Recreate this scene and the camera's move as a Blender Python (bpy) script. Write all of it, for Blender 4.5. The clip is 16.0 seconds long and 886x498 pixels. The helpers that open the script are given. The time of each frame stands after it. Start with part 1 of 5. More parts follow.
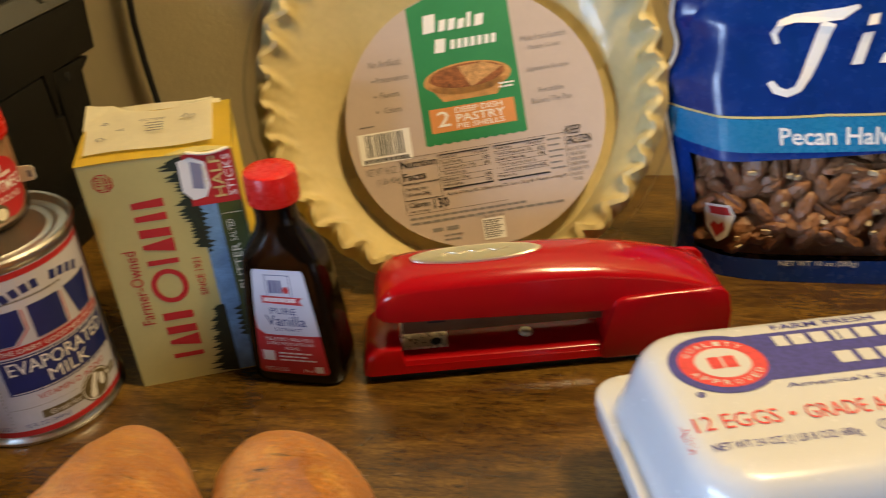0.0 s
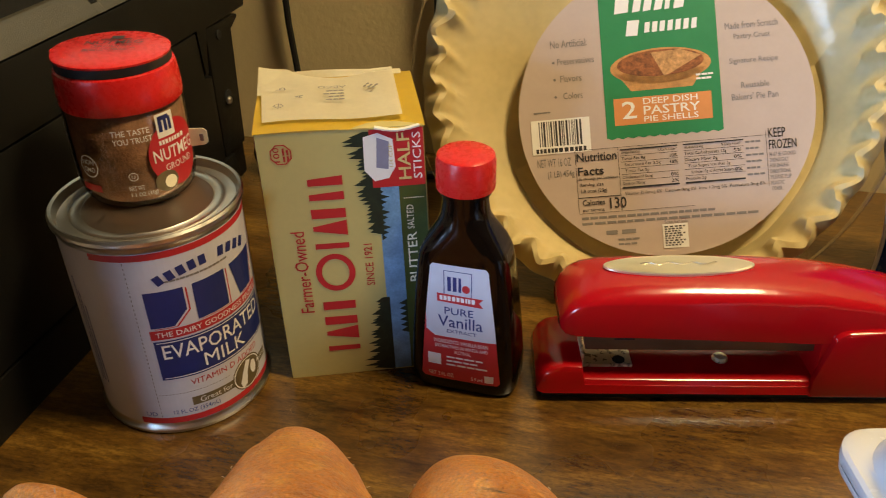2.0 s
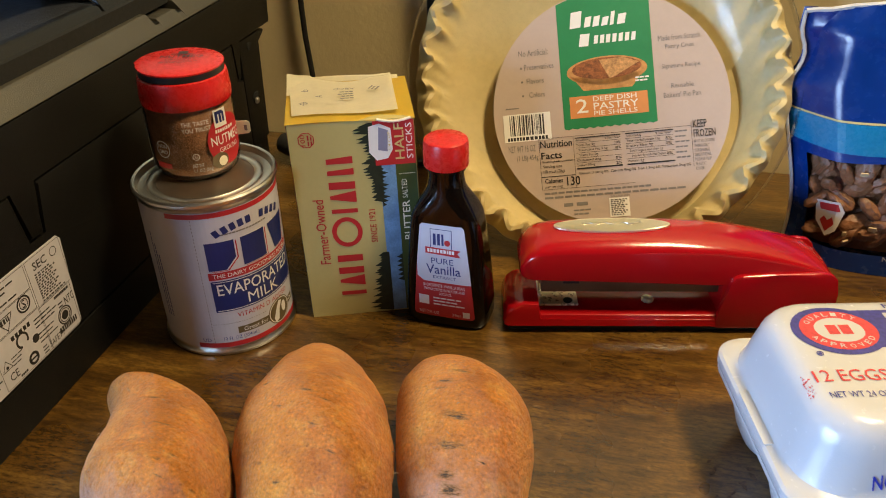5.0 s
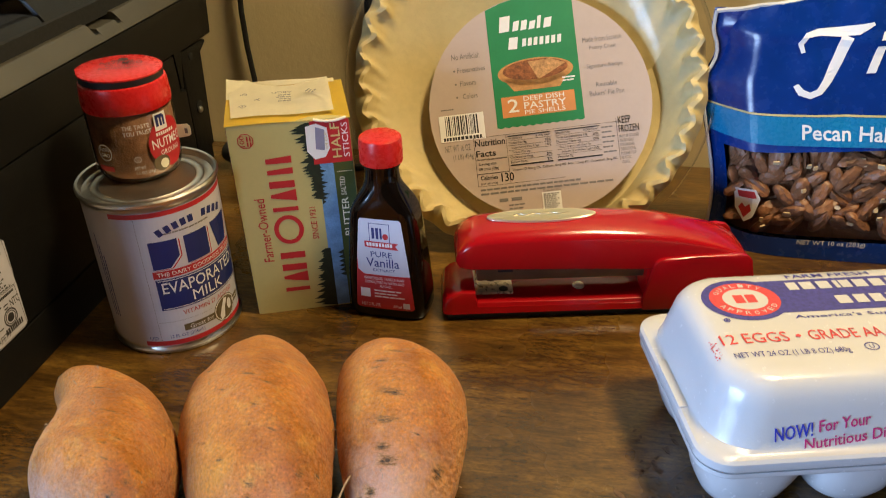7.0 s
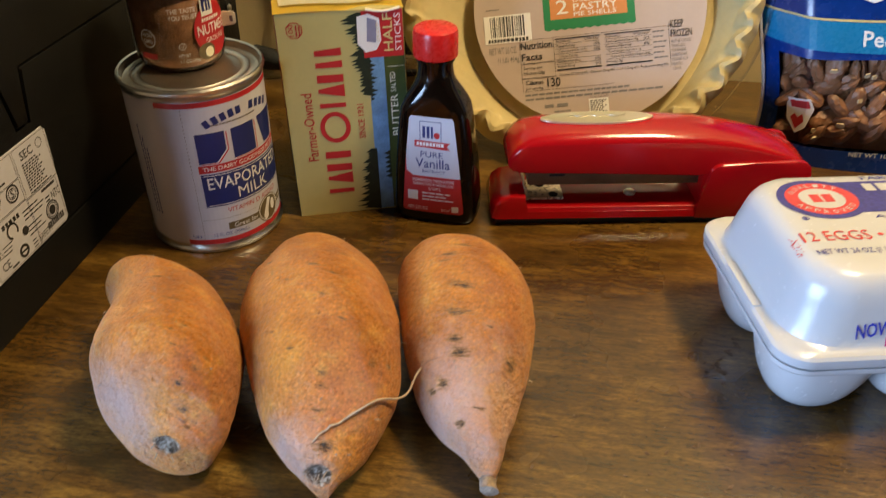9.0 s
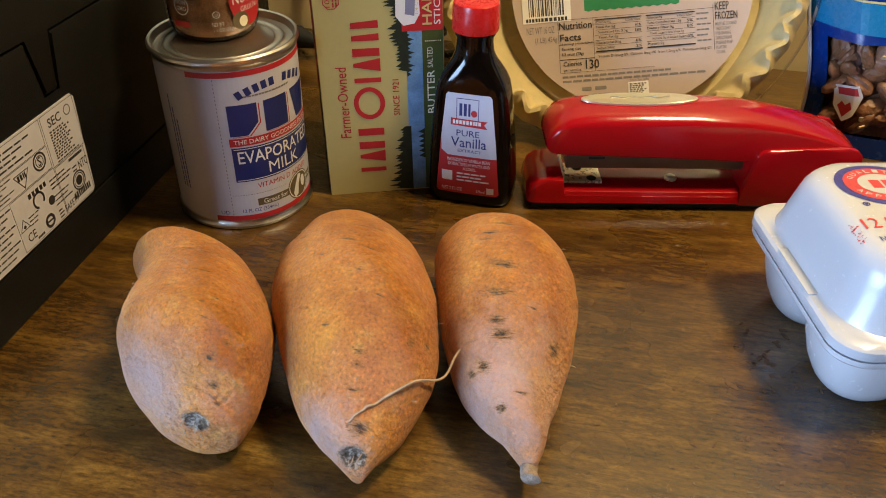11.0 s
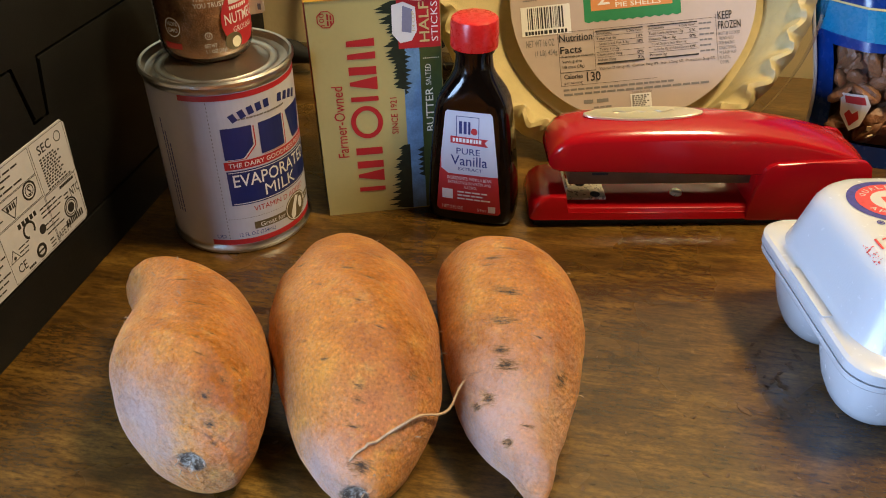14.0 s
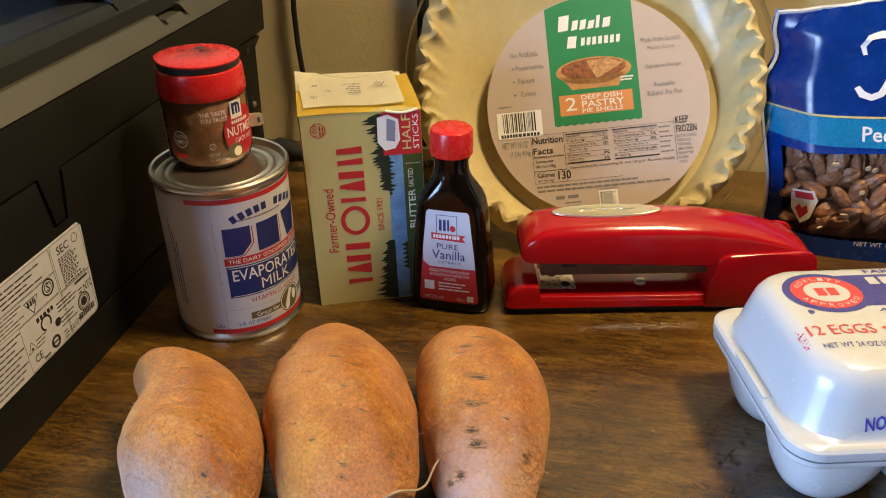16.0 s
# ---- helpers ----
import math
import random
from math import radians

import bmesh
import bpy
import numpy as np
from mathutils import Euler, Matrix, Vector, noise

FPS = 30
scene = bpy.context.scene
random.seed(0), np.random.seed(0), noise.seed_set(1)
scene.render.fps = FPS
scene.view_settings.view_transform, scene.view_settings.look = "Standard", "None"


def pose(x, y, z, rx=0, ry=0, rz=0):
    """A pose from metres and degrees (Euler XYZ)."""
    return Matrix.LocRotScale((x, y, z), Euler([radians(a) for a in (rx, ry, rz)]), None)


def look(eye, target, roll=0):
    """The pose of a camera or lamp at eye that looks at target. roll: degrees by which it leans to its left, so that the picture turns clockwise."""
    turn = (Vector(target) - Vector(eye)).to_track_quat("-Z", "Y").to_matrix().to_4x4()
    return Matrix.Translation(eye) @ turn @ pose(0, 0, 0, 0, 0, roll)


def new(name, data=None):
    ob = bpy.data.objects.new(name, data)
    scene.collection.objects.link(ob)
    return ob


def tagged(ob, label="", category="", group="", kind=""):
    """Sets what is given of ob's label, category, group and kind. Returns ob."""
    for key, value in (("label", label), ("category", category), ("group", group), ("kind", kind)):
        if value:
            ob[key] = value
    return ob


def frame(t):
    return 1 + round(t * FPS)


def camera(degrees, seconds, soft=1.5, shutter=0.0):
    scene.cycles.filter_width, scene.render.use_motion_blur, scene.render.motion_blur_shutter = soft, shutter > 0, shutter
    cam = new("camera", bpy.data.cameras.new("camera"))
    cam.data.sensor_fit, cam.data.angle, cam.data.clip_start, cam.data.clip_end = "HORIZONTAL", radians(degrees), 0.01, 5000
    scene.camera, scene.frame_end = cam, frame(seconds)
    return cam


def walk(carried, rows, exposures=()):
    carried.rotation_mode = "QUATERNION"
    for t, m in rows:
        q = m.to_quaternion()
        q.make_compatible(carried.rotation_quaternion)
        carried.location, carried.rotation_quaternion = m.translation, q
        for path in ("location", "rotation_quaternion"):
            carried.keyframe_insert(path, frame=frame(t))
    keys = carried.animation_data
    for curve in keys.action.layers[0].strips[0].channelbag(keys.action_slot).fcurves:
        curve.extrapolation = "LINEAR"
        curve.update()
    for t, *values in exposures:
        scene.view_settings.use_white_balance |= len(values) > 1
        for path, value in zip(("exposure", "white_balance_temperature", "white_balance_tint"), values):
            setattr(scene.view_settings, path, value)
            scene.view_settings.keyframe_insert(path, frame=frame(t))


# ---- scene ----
cam = camera(58.6, 16.0, soft=1.0, shutter=0.4)
PATH = [
    (0, (0.126, 0.093, 0.265), (-0.119, 1.783, -0.777), -3.0),
    (0.5, (0.077, 0.1, 0.264), (-0.225, 1.778, -0.782), -1.9),
    (1, (0.071, 0.12, 0.249), (-0.258, 1.785, -0.809), -1.1),
    (1.5, (0.074, 0.12, 0.249), (-0.285, 1.771, -0.821), -0.9),
    (2, (0.059, 0.122, 0.25), (-0.322, 1.768, -0.819), -0.6),
    (2.5, (0.055, 0.122, 0.249), (-0.348, 1.767, -0.816), -0.6),
    (3, (0.056, 0.115, 0.251), (-0.36, 1.76, -0.807), -0.6),
    (3.2, (0.055, 0.11, 0.252), (-0.358, 1.758, -0.803), -0.5),
    (5.3, (0.093, 0.021, 0.289), (-0.294, 1.667, -0.779), -1.3),
    (5.5, (0.093, 0.018, 0.287), (-0.283, 1.67, -0.776), -1.3),
    (6, (0.099, 0.015, 0.287), (-0.238, 1.687, -0.758), -1.1),
    (6.5, (0.108, 0.011, 0.294), (-0.202, 1.697, -0.736), -1.1),
    (7, (0.108, 0.008, 0.286), (-0.19, 1.693, -0.748), -1.1),
    (7.5, (0.086, 0.001, 0.274), (-0.194, 1.683, -0.773), -0.8),
    (8, (0.077, 0.003, 0.272), (-0.178, 1.677, -0.792), -0.3),
    (8.5, (0.079, 0.013, 0.271), (-0.175, 1.655, -0.843), -0.1),
    (9, (0.073, 0.002, 0.263), (-0.184, 1.604, -0.906), 0.4),
    (9.2, (0.066, 0.002, 0.257), (-0.193, 1.592, -0.928), 0.6),
    (11.5, (0.06, 0.012, 0.249), (-0.229, 1.601, -0.93), 1.1),
    (12, (0.059, 0.017, 0.249), (-0.227, 1.606, -0.93), 1.0),
    (12.5, (0.058, 0.016, 0.249), (-0.222, 1.607, -0.931), 0.9),
    (13, (0.061, 0.014, 0.25), (-0.216, 1.605, -0.93), 0.8),
    (13.5, (0.059, 0.018, 0.251), (-0.223, 1.608, -0.929), 0.5),
    (14, (0.058, 0.02, 0.251), (-0.234, 1.613, -0.922), 0.1),
    (14.5, (0.06, 0.016, 0.256), (-0.24, 1.619, -0.901), -0.3),
    (15, (0.069, 0.016, 0.257), (-0.241, 1.646, -0.86), -0.7),
    (15.5, (0.069, 0.006, 0.266), (-0.239, 1.684, -0.778), -0.4),
    (16, (0.072, -0.006, 0.277), (-0.233, 1.696, -0.729), -0.2),
]
EXPOSURES = [(0.0, -0.27, 6900, 10), (0.5, -0.15, 6750, 10), (3.0, -0.20, 6450, 10), (6.0, -0.11, 6200, 10), (9.0, -0.15, 6400, 10), (12.5, -0.12, 6300, 10), (16.0, -0.07, 6200, 10)]
walk(cam, [(t, look(eye, target, roll)) for t, eye, target, roll in PATH], EXPOSURES)

# ---- world and lights ----
world = bpy.data.worlds.new("world")
scene.world = world
world.use_nodes = True
sky = world.node_tree.nodes.new("ShaderNodeTexSky")
sky.sky_type, sky.sun_disc = "NISHITA", False
sky.sun_elevation, sky.sun_rotation = radians(35), radians(200)
world.node_tree.links.new(sky.outputs[0], world.node_tree.nodes["Background"].inputs[0])
world.node_tree.nodes["Background"].inputs[1].default_value = 0.1


def area_lamp(name, power, colour, sx, sy, m):
    d = bpy.data.lights.new(name, "AREA")
    d.shape, d.size, d.size_y, d.energy, d.color = "RECTANGLE", sx, sy, power, colour
    ob = new(name, d)
    ob.matrix_world = m
    return ob


LAMP = area_lamp("ceiling_lamp_light", 17.3, (1.0, 0.75, 0.39), 0.18, 0.18, look((0.48, 0.395, 1.12), (0.12, 0.30, 0)))
WINDOW = area_lamp("window_light", 25, (0.47, 0.67, 1.0), 0.58, 0.32, look((-0.72, -0.55, 0.20), (0.0, 0.2, 0.02)))


# ---- materials ----
def nodes_of(name):
    m = bpy.data.materials.new(name)
    m.use_nodes = True
    nt = m.node_tree
    return m, nt, nt.nodes["Principled BSDF"]


def add(nt, kind, **kw):
    n = nt.nodes.new(kind)
    for k, v in kw.items():
        n.inputs[k].default_value = v
    return n


def noise_at(nt, scale, detail=4.0, rough=0.55, stretch=None):
    co = nt.nodes.new("ShaderNodeTexCoord")
    out = co.outputs["Object"]
    if stretch:
        mp = add(nt, "ShaderNodeMapping", Scale=stretch)
        nt.links.new(out, mp.inputs["Vector"])
        out = mp.outputs[0]
    n = add(nt, "ShaderNodeTexNoise", Scale=scale, Detail=detail, Roughness=rough)
    nt.links.new(out, n.inputs["Vector"])
    return n


def ramp(nt, fac, stops):
    r = nt.nodes.new("ShaderNodeValToRGB")
    e = r.color_ramp.elements
    while len(e) < len(stops):
        e.new(0.5)
    for q, (p, c) in zip(e, stops):
        q.position, q.color = p, (*c, 1)
    nt.links.new(fac, r.inputs[0])
    return r


def mixed(nt, fac, a, b, kind="MIX"):
    m = nt.nodes.new("ShaderNodeMix")
    m.data_type, m.blend_type = "RGBA", kind
    for s, v in ((m.inputs[0], fac), (m.inputs[6], a), (m.inputs[7], b)):
        if hasattr(v, "is_output"):
            nt.links.new(v, s)
        elif isinstance(v, tuple):
            s.default_value = (*v, 1)
        else:
            s.default_value = v
    return m.outputs[2]


def bump(nt, bs, height, strength, dist):
    b = add(nt, "ShaderNodeBump", Strength=strength, Distance=dist)
    nt.links.new(height, b.inputs["Height"])
    nt.links.new(b.outputs[0], bs.inputs["Normal"])
    return b


def mat(name, base, rough=0.5, metal=0.0, var=0.12, scale=45.0, fine=0.0, fscale=900.0, coat=0.0, spec=0.5, rvar=0.12, sub=0.0):
    """A plain painted, printed or moulded surface: colour drifts at two scales, with fine relief and uneven gloss."""
    m, nt, bs = nodes_of(name)
    a, b = noise_at(nt, scale), noise_at(nt, scale * 9, 3.0)
    lo, hi = tuple(c * (1 - var) for c in base), tuple(min(1, c * (1 + var * 0.6)) for c in base)
    r1 = ramp(nt, a.outputs[0], [(0.3, lo), (0.7, hi)])
    r2 = ramp(nt, b.outputs[0], [(0.35, (1 - var * 0.6,) * 3), (0.65, (1, 1, 1))])
    nt.links.new(mixed(nt, 1.0, r1.outputs[0], r2.outputs[0], "MULTIPLY"), bs.inputs["Base Color"])
    rr = ramp(nt, b.outputs[0], [(0.3, (max(0.02, rough - rvar * 0.5),) * 3), (0.7, (min(1, rough + rvar * 0.5),) * 3)])
    nt.links.new(rr.outputs[0], bs.inputs["Roughness"])
    bs.inputs["Metallic"].default_value, bs.inputs["Coat Weight"].default_value = metal, coat
    bs.inputs["Coat Roughness"].default_value = 0.08
    bs.inputs["Specular IOR Level"].default_value = spec
    if sub:
        bs.inputs["Subsurface Weight"].default_value = sub
        bs.inputs["Subsurface Radius"].default_value = (0.006, 0.004, 0.003)
        bs.inputs["Subsurface Scale"].default_value = 0.6
    if fine:
        bump(nt, bs, noise_at(nt, fscale, 3.0).outputs[0], fine, 0.0006)
    return m


def wood():
    m, nt, bs = nodes_of("dark_wood")
    g = noise_at(nt, 16.0, 10.0, 0.74, (0.9, 3.0, 1.0))
    f = noise_at(nt, 170.0, 6.0, 0.72, (0.42, 2.4, 1.0))
    s = noise_at(nt, 7.0, 4.0)
    w = noise_at(nt, 420.0, 4.0, 0.7, (0.7, 1.6, 1.0))
    c = ramp(nt, g.outputs[0], [(0.28, (0.020, 0.0088, 0.0016)), (0.5, (0.124, 0.062, 0.0100)), (0.74, (0.290, 0.166, 0.031))])
    p = ramp(nt, f.outputs[0], [(0.34, (0.40, 0.36, 0.32)), (0.56, (1.06, 1.06, 1.06))])
    q = ramp(nt, s.outputs[0], [(0.35, (0.66, 0.64, 0.62)), (0.65, (1.15, 1.12, 1.05))])
    r = ramp(nt, w.outputs[0], [(0.36, (0.62, 0.60, 0.58)), (0.56, (1.08, 1.08, 1.08))])
    col = mixed(nt, 1.0, mixed(nt, 1.0, c.outputs[0], p.outputs[0], "MULTIPLY"), q.outputs[0], "MULTIPLY")
    col = mixed(nt, 1.0, col, r.outputs[0], "MULTIPLY")
    # fine pale scratches
    for sc, st, md in ((30.0, (1.0, 3.0, 1.0), 17.0), (44.0, (2.4, 1.2, 1.0), 23.0)):
        n1 = noise_at(nt, sc, 2.0, 0.5, st)
        sr = ramp(nt, n1.outputs[0], [(0.496, (0, 0, 0)), (0.5, (1, 1, 1)), (0.504, (0, 0, 0))])
        sm = ramp(nt, noise_at(nt, md, 2.0).outputs[0], [(0.58, (0, 0, 0)), (0.68, (0.38, 0.38, 0.38))])
        col = mixed(nt, mixed(nt, 1.0, sr.outputs[0], sm.outputs[0], "MULTIPLY"), col, (0.38, 0.24, 0.11))
    nt.links.new(col, bs.inputs["Base Color"])
    rr = ramp(nt, s.outputs[0], [(0.3, (0.22,) * 3), (0.7, (0.34,) * 3)])
    nt.links.new(rr.outputs[0], bs.inputs["Roughness"])
    bs.inputs["Coat Weight"].default_value, bs.inputs["Coat Roughness"].default_value = 0.45, 0.20
    bump(nt, bs, f.outputs[0], 0.30, 0.0007)
    return m


def potato_skin():
    m, nt, bs = nodes_of("sweet_potato_skin")
    a = noise_at(nt, 30.0, 6.0, 0.65)
    c = ramp(nt, a.outputs[0], [(0.30, (0.46, 0.135, 0.012)), (0.5, (0.74, 0.272, 0.028)), (0.70, (0.90, 0.42, 0.060))])
    pk = ramp(nt, noise_at(nt, 24.0, 5.0, 0.6).outputs[0], [(0.46, (0, 0, 0)), (0.64, (0.6, 0.6, 0.6))])
    col = mixed(nt, pk.outputs[0], c.outputs[0], (0.68, 0.24, 0.095))
    # pale papery peel and yellow flecks
    ye = ramp(nt, noise_at(nt, 110.0, 7.0, 0.75).outputs[0], [(0.53, (0, 0, 0)), (0.68, (0.7, 0.7, 0.7))])
    col = mixed(nt, ye.outputs[0], col, (0.86, 0.46, 0.10))
    pl = ramp(nt, noise_at(nt, 48.0, 7.0, 0.78, (1.0, 0.7, 1.0)).outputs[0], [(0.60, (0, 0, 0)), (0.72, (0.5, 0.5, 0.5))])
    col = mixed(nt, pl.outputs[0], col, (0.78, 0.56, 0.36))
    # fine growth lines across the root, short and broken
    rg = noise_at(nt, 52.0, 6.0, 0.7, (0.8, 3.4, 0.8))
    rd = ramp(nt, rg.outputs[0], [(0.28, (0.36, 0.24, 0.15)), (0.36, (1, 1, 1))])
    col = mixed(nt, 1.0, col, rd.outputs[0], "MULTIPLY")
    # pores
    sp = add(nt, "ShaderNodeTexVoronoi", Scale=330.0)
    co = nt.nodes.new("ShaderNodeTexCoord")
    nt.links.new(co.outputs["Object"], sp.inputs["Vector"])
    sd = ramp(nt, sp.outputs["Distance"], [(0.06, (0.60, 0.44, 0.32)), (0.18, (1, 1, 1))])
    sk = ramp(nt, noise_at(nt, 55.0, 4.0, 0.65).outputs[0], [(0.50, (0, 0, 0)), (0.60, (1, 1, 1))])
    col = mixed(nt, sk.outputs[0], col, mixed(nt, 1.0, col, sd.outputs[0], "MULTIPLY"))
    fs = ramp(nt, noise_at(nt, 800.0, 3.0, 0.6).outputs[0], [(0.34, (0.76, 0.70, 0.64)), (0.46, (1, 1, 1)), (0.56, (1.04, 1.04, 1.04)), (0.68, (1.30, 1.34, 1.40))])
    col = mixed(nt, 1.0, col, fs.outputs[0], "MULTIPLY")
    # soil caught in scabs: a broken edge round each stain
    n2 = noise_at(nt, 620.0, 6.0, 0.72)
    n3 = noise_at(nt, 520.0, 7.0, 0.8, (0.5, 2.6, 0.8))

    def stain(attribute, amount, noise_out, lo, hi):
        at = nt.nodes.new("ShaderNodeAttribute")
        at.attribute_name = attribute
        ma = nt.nodes.new("ShaderNodeMath")
        ma.operation = "MULTIPLY_ADD"
        nt.links.new(noise_out, ma.inputs[0])
        ma.inputs[1].default_value = amount
        nt.links.new(at.outputs["Fac"], ma.inputs[2])
        return ramp(nt, ma.outputs[0], [(lo, (0, 0, 0)), (hi, (1, 1, 1))]).outputs[0]
    n5 = noise_at(nt, 75.0, 8.0, 0.78)
    # dusty pale skin, mixed with the window's cool light as colour
    col = mixed(nt, 0.80, col, mixed(nt, stain("lit_bloom", 0.8, n5.outputs[0], 0.52, 0.98), col, (0.76, 0.56, 0.52)))
    col = mixed(nt, stain("soil", 0.80, n3.outputs[0], 0.58, 0.72), col, (0.34, 0.150, 0.032))
    col = mixed(nt, stain("soil", 0.80, n3.outputs[0], 0.69, 0.76), col, (0.045, 0.021, 0.009))
    sc = ramp(nt, noise_at(nt, 330.0, 5.0, 0.75).outputs[0], [(0.40, (0.060, 0.036, 0.020)), (0.50, (0.19, 0.11, 0.055)), (0.60, (0.64, 0.55, 0.45))])
    col = mixed(nt, stain("scar", 0.7, n2.outputs[0], 0.80, 0.97), col, sc.outputs[0])
    nt.links.new(col, bs.inputs["Base Color"])
    rr = ramp(nt, a.outputs[0], [(0.3, (0.34,) * 3), (0.7, (0.52,) * 3)])
    nt.links.new(rr.outputs[0], bs.inputs["Roughness"])
    bs.inputs["Sheen Weight"].default_value, bs.inputs["Sheen Roughness"].default_value = 0.16, 0.40
    n4 = noise_at(nt, 170.0, 6.0, 0.7, (0.8, 1.9, 0.8))
    hh = mixed(nt, 0.62, mixed(nt, 0.5, rg.outputs[0], n4.outputs[0]), mixed(nt, 0.35, n2.outputs[0], sp.outputs["Distance"]))
    bump(nt, bs, hh, 1.0, 0.0070)
    return m


def clear(name, colour, rough, alpha):
    """Thin clear film: mostly see-through, with a gloss."""
    m, nt, bs = nodes_of(name)
    tr = nt.nodes.new("ShaderNodeBsdfTransparent")
    gl = nt.nodes.new("ShaderNodeBsdfGlossy")
    tr.inputs[0].default_value = (*colour, 1)
    gl.inputs["Roughness"].default_value = rough
    fr = nt.nodes.new("ShaderNodeFresnel")
    fr.inputs[0].default_value = 1.45
    sc = nt.nodes.new("ShaderNodeMath")
    sc.operation = "MULTIPLY"
    sc.inputs[1].default_value = alpha
    mx = nt.nodes.new("ShaderNodeMixShader")
    nt.links.new(fr.outputs[0], sc.inputs[0])
    nt.links.new(sc.outputs[0], mx.inputs[0])
    nt.links.new(tr.outputs[0], mx.inputs[1])
    nt.links.new(gl.outputs[0], mx.inputs[2])
    bump(nt, gl, noise_at(nt, 60.0, 2.0).outputs[0], 0.25, 0.002)
    nt.links.new(mx.outputs[0], nt.nodes["Material Output"].inputs[0])
    return m


WOOD = wood()
SKIN = potato_skin()
WALLP = mat("wall_paint", (0.86, 0.71, 0.40), 0.75, var=0.06, scale=6, fine=0.5, fscale=260)
FLOORM = mat("floor_board", (0.28, 0.19, 0.11), 0.5, scale=6)
CEILP = mat("dulled_ceiling", (0.36, 0.33, 0.28), 0.8, var=0.05, scale=5)
PLASTIC = mat("black_plastic", (0.008, 0.0078, 0.0072), 0.42, fine=0.35, fscale=1800, var=0.15, spec=0.22)
PLASTIC_LIT = mat("lit_bevel_plastic", (0.060, 0.055, 0.042), 0.38, fine=0.4, fscale=1800, var=0.12)
TRAYM = mat("tray_plastic", (0.020, 0.023, 0.032), 0.45, fine=0.9, fscale=900)
GAPM = mat("dark_gap", (0.006, 0.006, 0.006), 0.8)
STEEL = mat("tinned_steel", (0.66, 0.64, 0.60), 0.33, metal=1.0, var=0.06, rvar=0.1)
NICKEL = mat("nickel_plate", (0.84, 0.77, 0.62), 0.30, metal=0.65, var=0.06)
BADGE = mat("champagne_badge", (0.76, 0.69, 0.53), 0.30, metal=0.8, var=0.03, rvar=0.05, fine=0.1, fscale=1200)
BRONZE = mat("brass_magazine", (0.16, 0.11, 0.07), 0.34, metal=0.7, var=0.15)
WHITE_P = mat("white_paper", (0.58, 0.575, 0.64), 0.42, var=0.05, scale=30)
NAVY = mat("navy_ink", (0.018, 0.028, 0.155), 0.42, var=0.1)
BLUE = mat("blue_ink", (0.030, 0.055, 0.26), 0.42, var=0.1)
RED = mat("red_ink", (0.50, 0.022, 0.026), 0.42, var=0.08)
CREAM = mat("cream_card", (0.52, 0.44, 0.165), 0.45, var=0.05)
YELLOW = mat("yellow_card", (0.86, 0.62, 0.055), 0.42, var=0.06)
FLAP = mat("bare_card", (0.92, 0.86, 0.66), 0.6, var=0.06)
GREEN = mat("green_ink", (0.022, 0.23, 0.085), 0.42, var=0.08)
OLIVE = mat("olive_ink", (0.060, 0.085, 0.018), 0.45, var=0.2)
PINE = mat("pine_ink", (0.014, 0.026, 0.012), 0.5, var=0.4, scale=300)
LAKE = mat("lake_ink", (0.17, 0.34, 0.56), 0.45, var=0.3, scale=120)
BLACK_I = mat("black_ink", (0.03, 0.028, 0.028), 0.5, var=0.1)
GREY_I = mat("grey_ink", (0.22, 0.20, 0.19), 0.5, var=0.1)
BROWN_I = mat("brown_ink", (0.15, 0.11, 0.05), 0.45, var=0.2, scale=200)
ORANGE_I = mat("orange_ink", (0.66, 0.27, 0.09), 0.42, var=0.06)
PINKLAB = mat("pale_pink_label", (0.50, 0.405, 0.36), 0.4, var=0.04)
WHITE_I = mat("white_ink", (0.82, 0.80, 0.78), 0.42, var=0.04)
REDCAP = mat("red_cap_plastic", (0.62, 0.014, 0.012), 0.28, var=0.08, sub=0.05)
BLACKCAP = mat("black_cap_plastic", (0.012, 0.012, 0.012), 0.4)
POWDER = mat("ground_spice", (0.42, 0.215, 0.11), 0.9, var=0.45, scale=90, fine=0.8, fscale=700)
AMBER = mat("amber_glass_full", (0.004, 0.0020, 0.0012), 0.10, var=0.2, coat=0.0, rvar=0.04, spec=0.32)
RED_ENAMEL = mat("red_enamel", (0.37, 0.0032, 0.006), 0.16, var=0.04, rvar=0.04, fine=0.05, fscale=260)
RUBBER = mat("black_rubber", (0.012, 0.012, 0.012), 0.7)
PASTRY = mat("raw_pastry", (0.58, 0.47, 0.23), 0.50, var=0.12, scale=28, fine=0.25, fscale=350, sub=0.12)
FOAM = mat("white_foam", (0.55, 0.555, 0.58), 0.22, var=0.01, scale=30, fine=0.12, fscale=1100, sub=0.05)
EGGBLUE = mat("violet_ink", (0.050, 0.048, 0.30), 0.45, var=0.3, scale=500)
EGGRED = mat("coral_ink", (0.66, 0.055, 0.060), 0.45, var=0.2, scale=500)
FOIL_BLUE = mat("blue_pouch_film", (0.003, 0.035, 0.23), 0.26, var=0.2, scale=16)
TEAL = mat("teal_ink", (0.012, 0.20, 0.42), 0.28, var=0.1, coat=0.3)
GOLD_I = mat("gold_ink", (0.66, 0.54, 0.22), 0.4)
EDGE_P = mat("clear_seal_edge", (0.62, 0.60, 0.56), 0.35)
PECAN = mat("pecan_kernel", (0.27, 0.118, 0.055), 0.45, var=0.45, scale=70, fine=1.0, fscale=260)
PECAN_IN = mat("pecan_meat", (0.66, 0.50, 0.30), 0.6, var=0.2, scale=200)
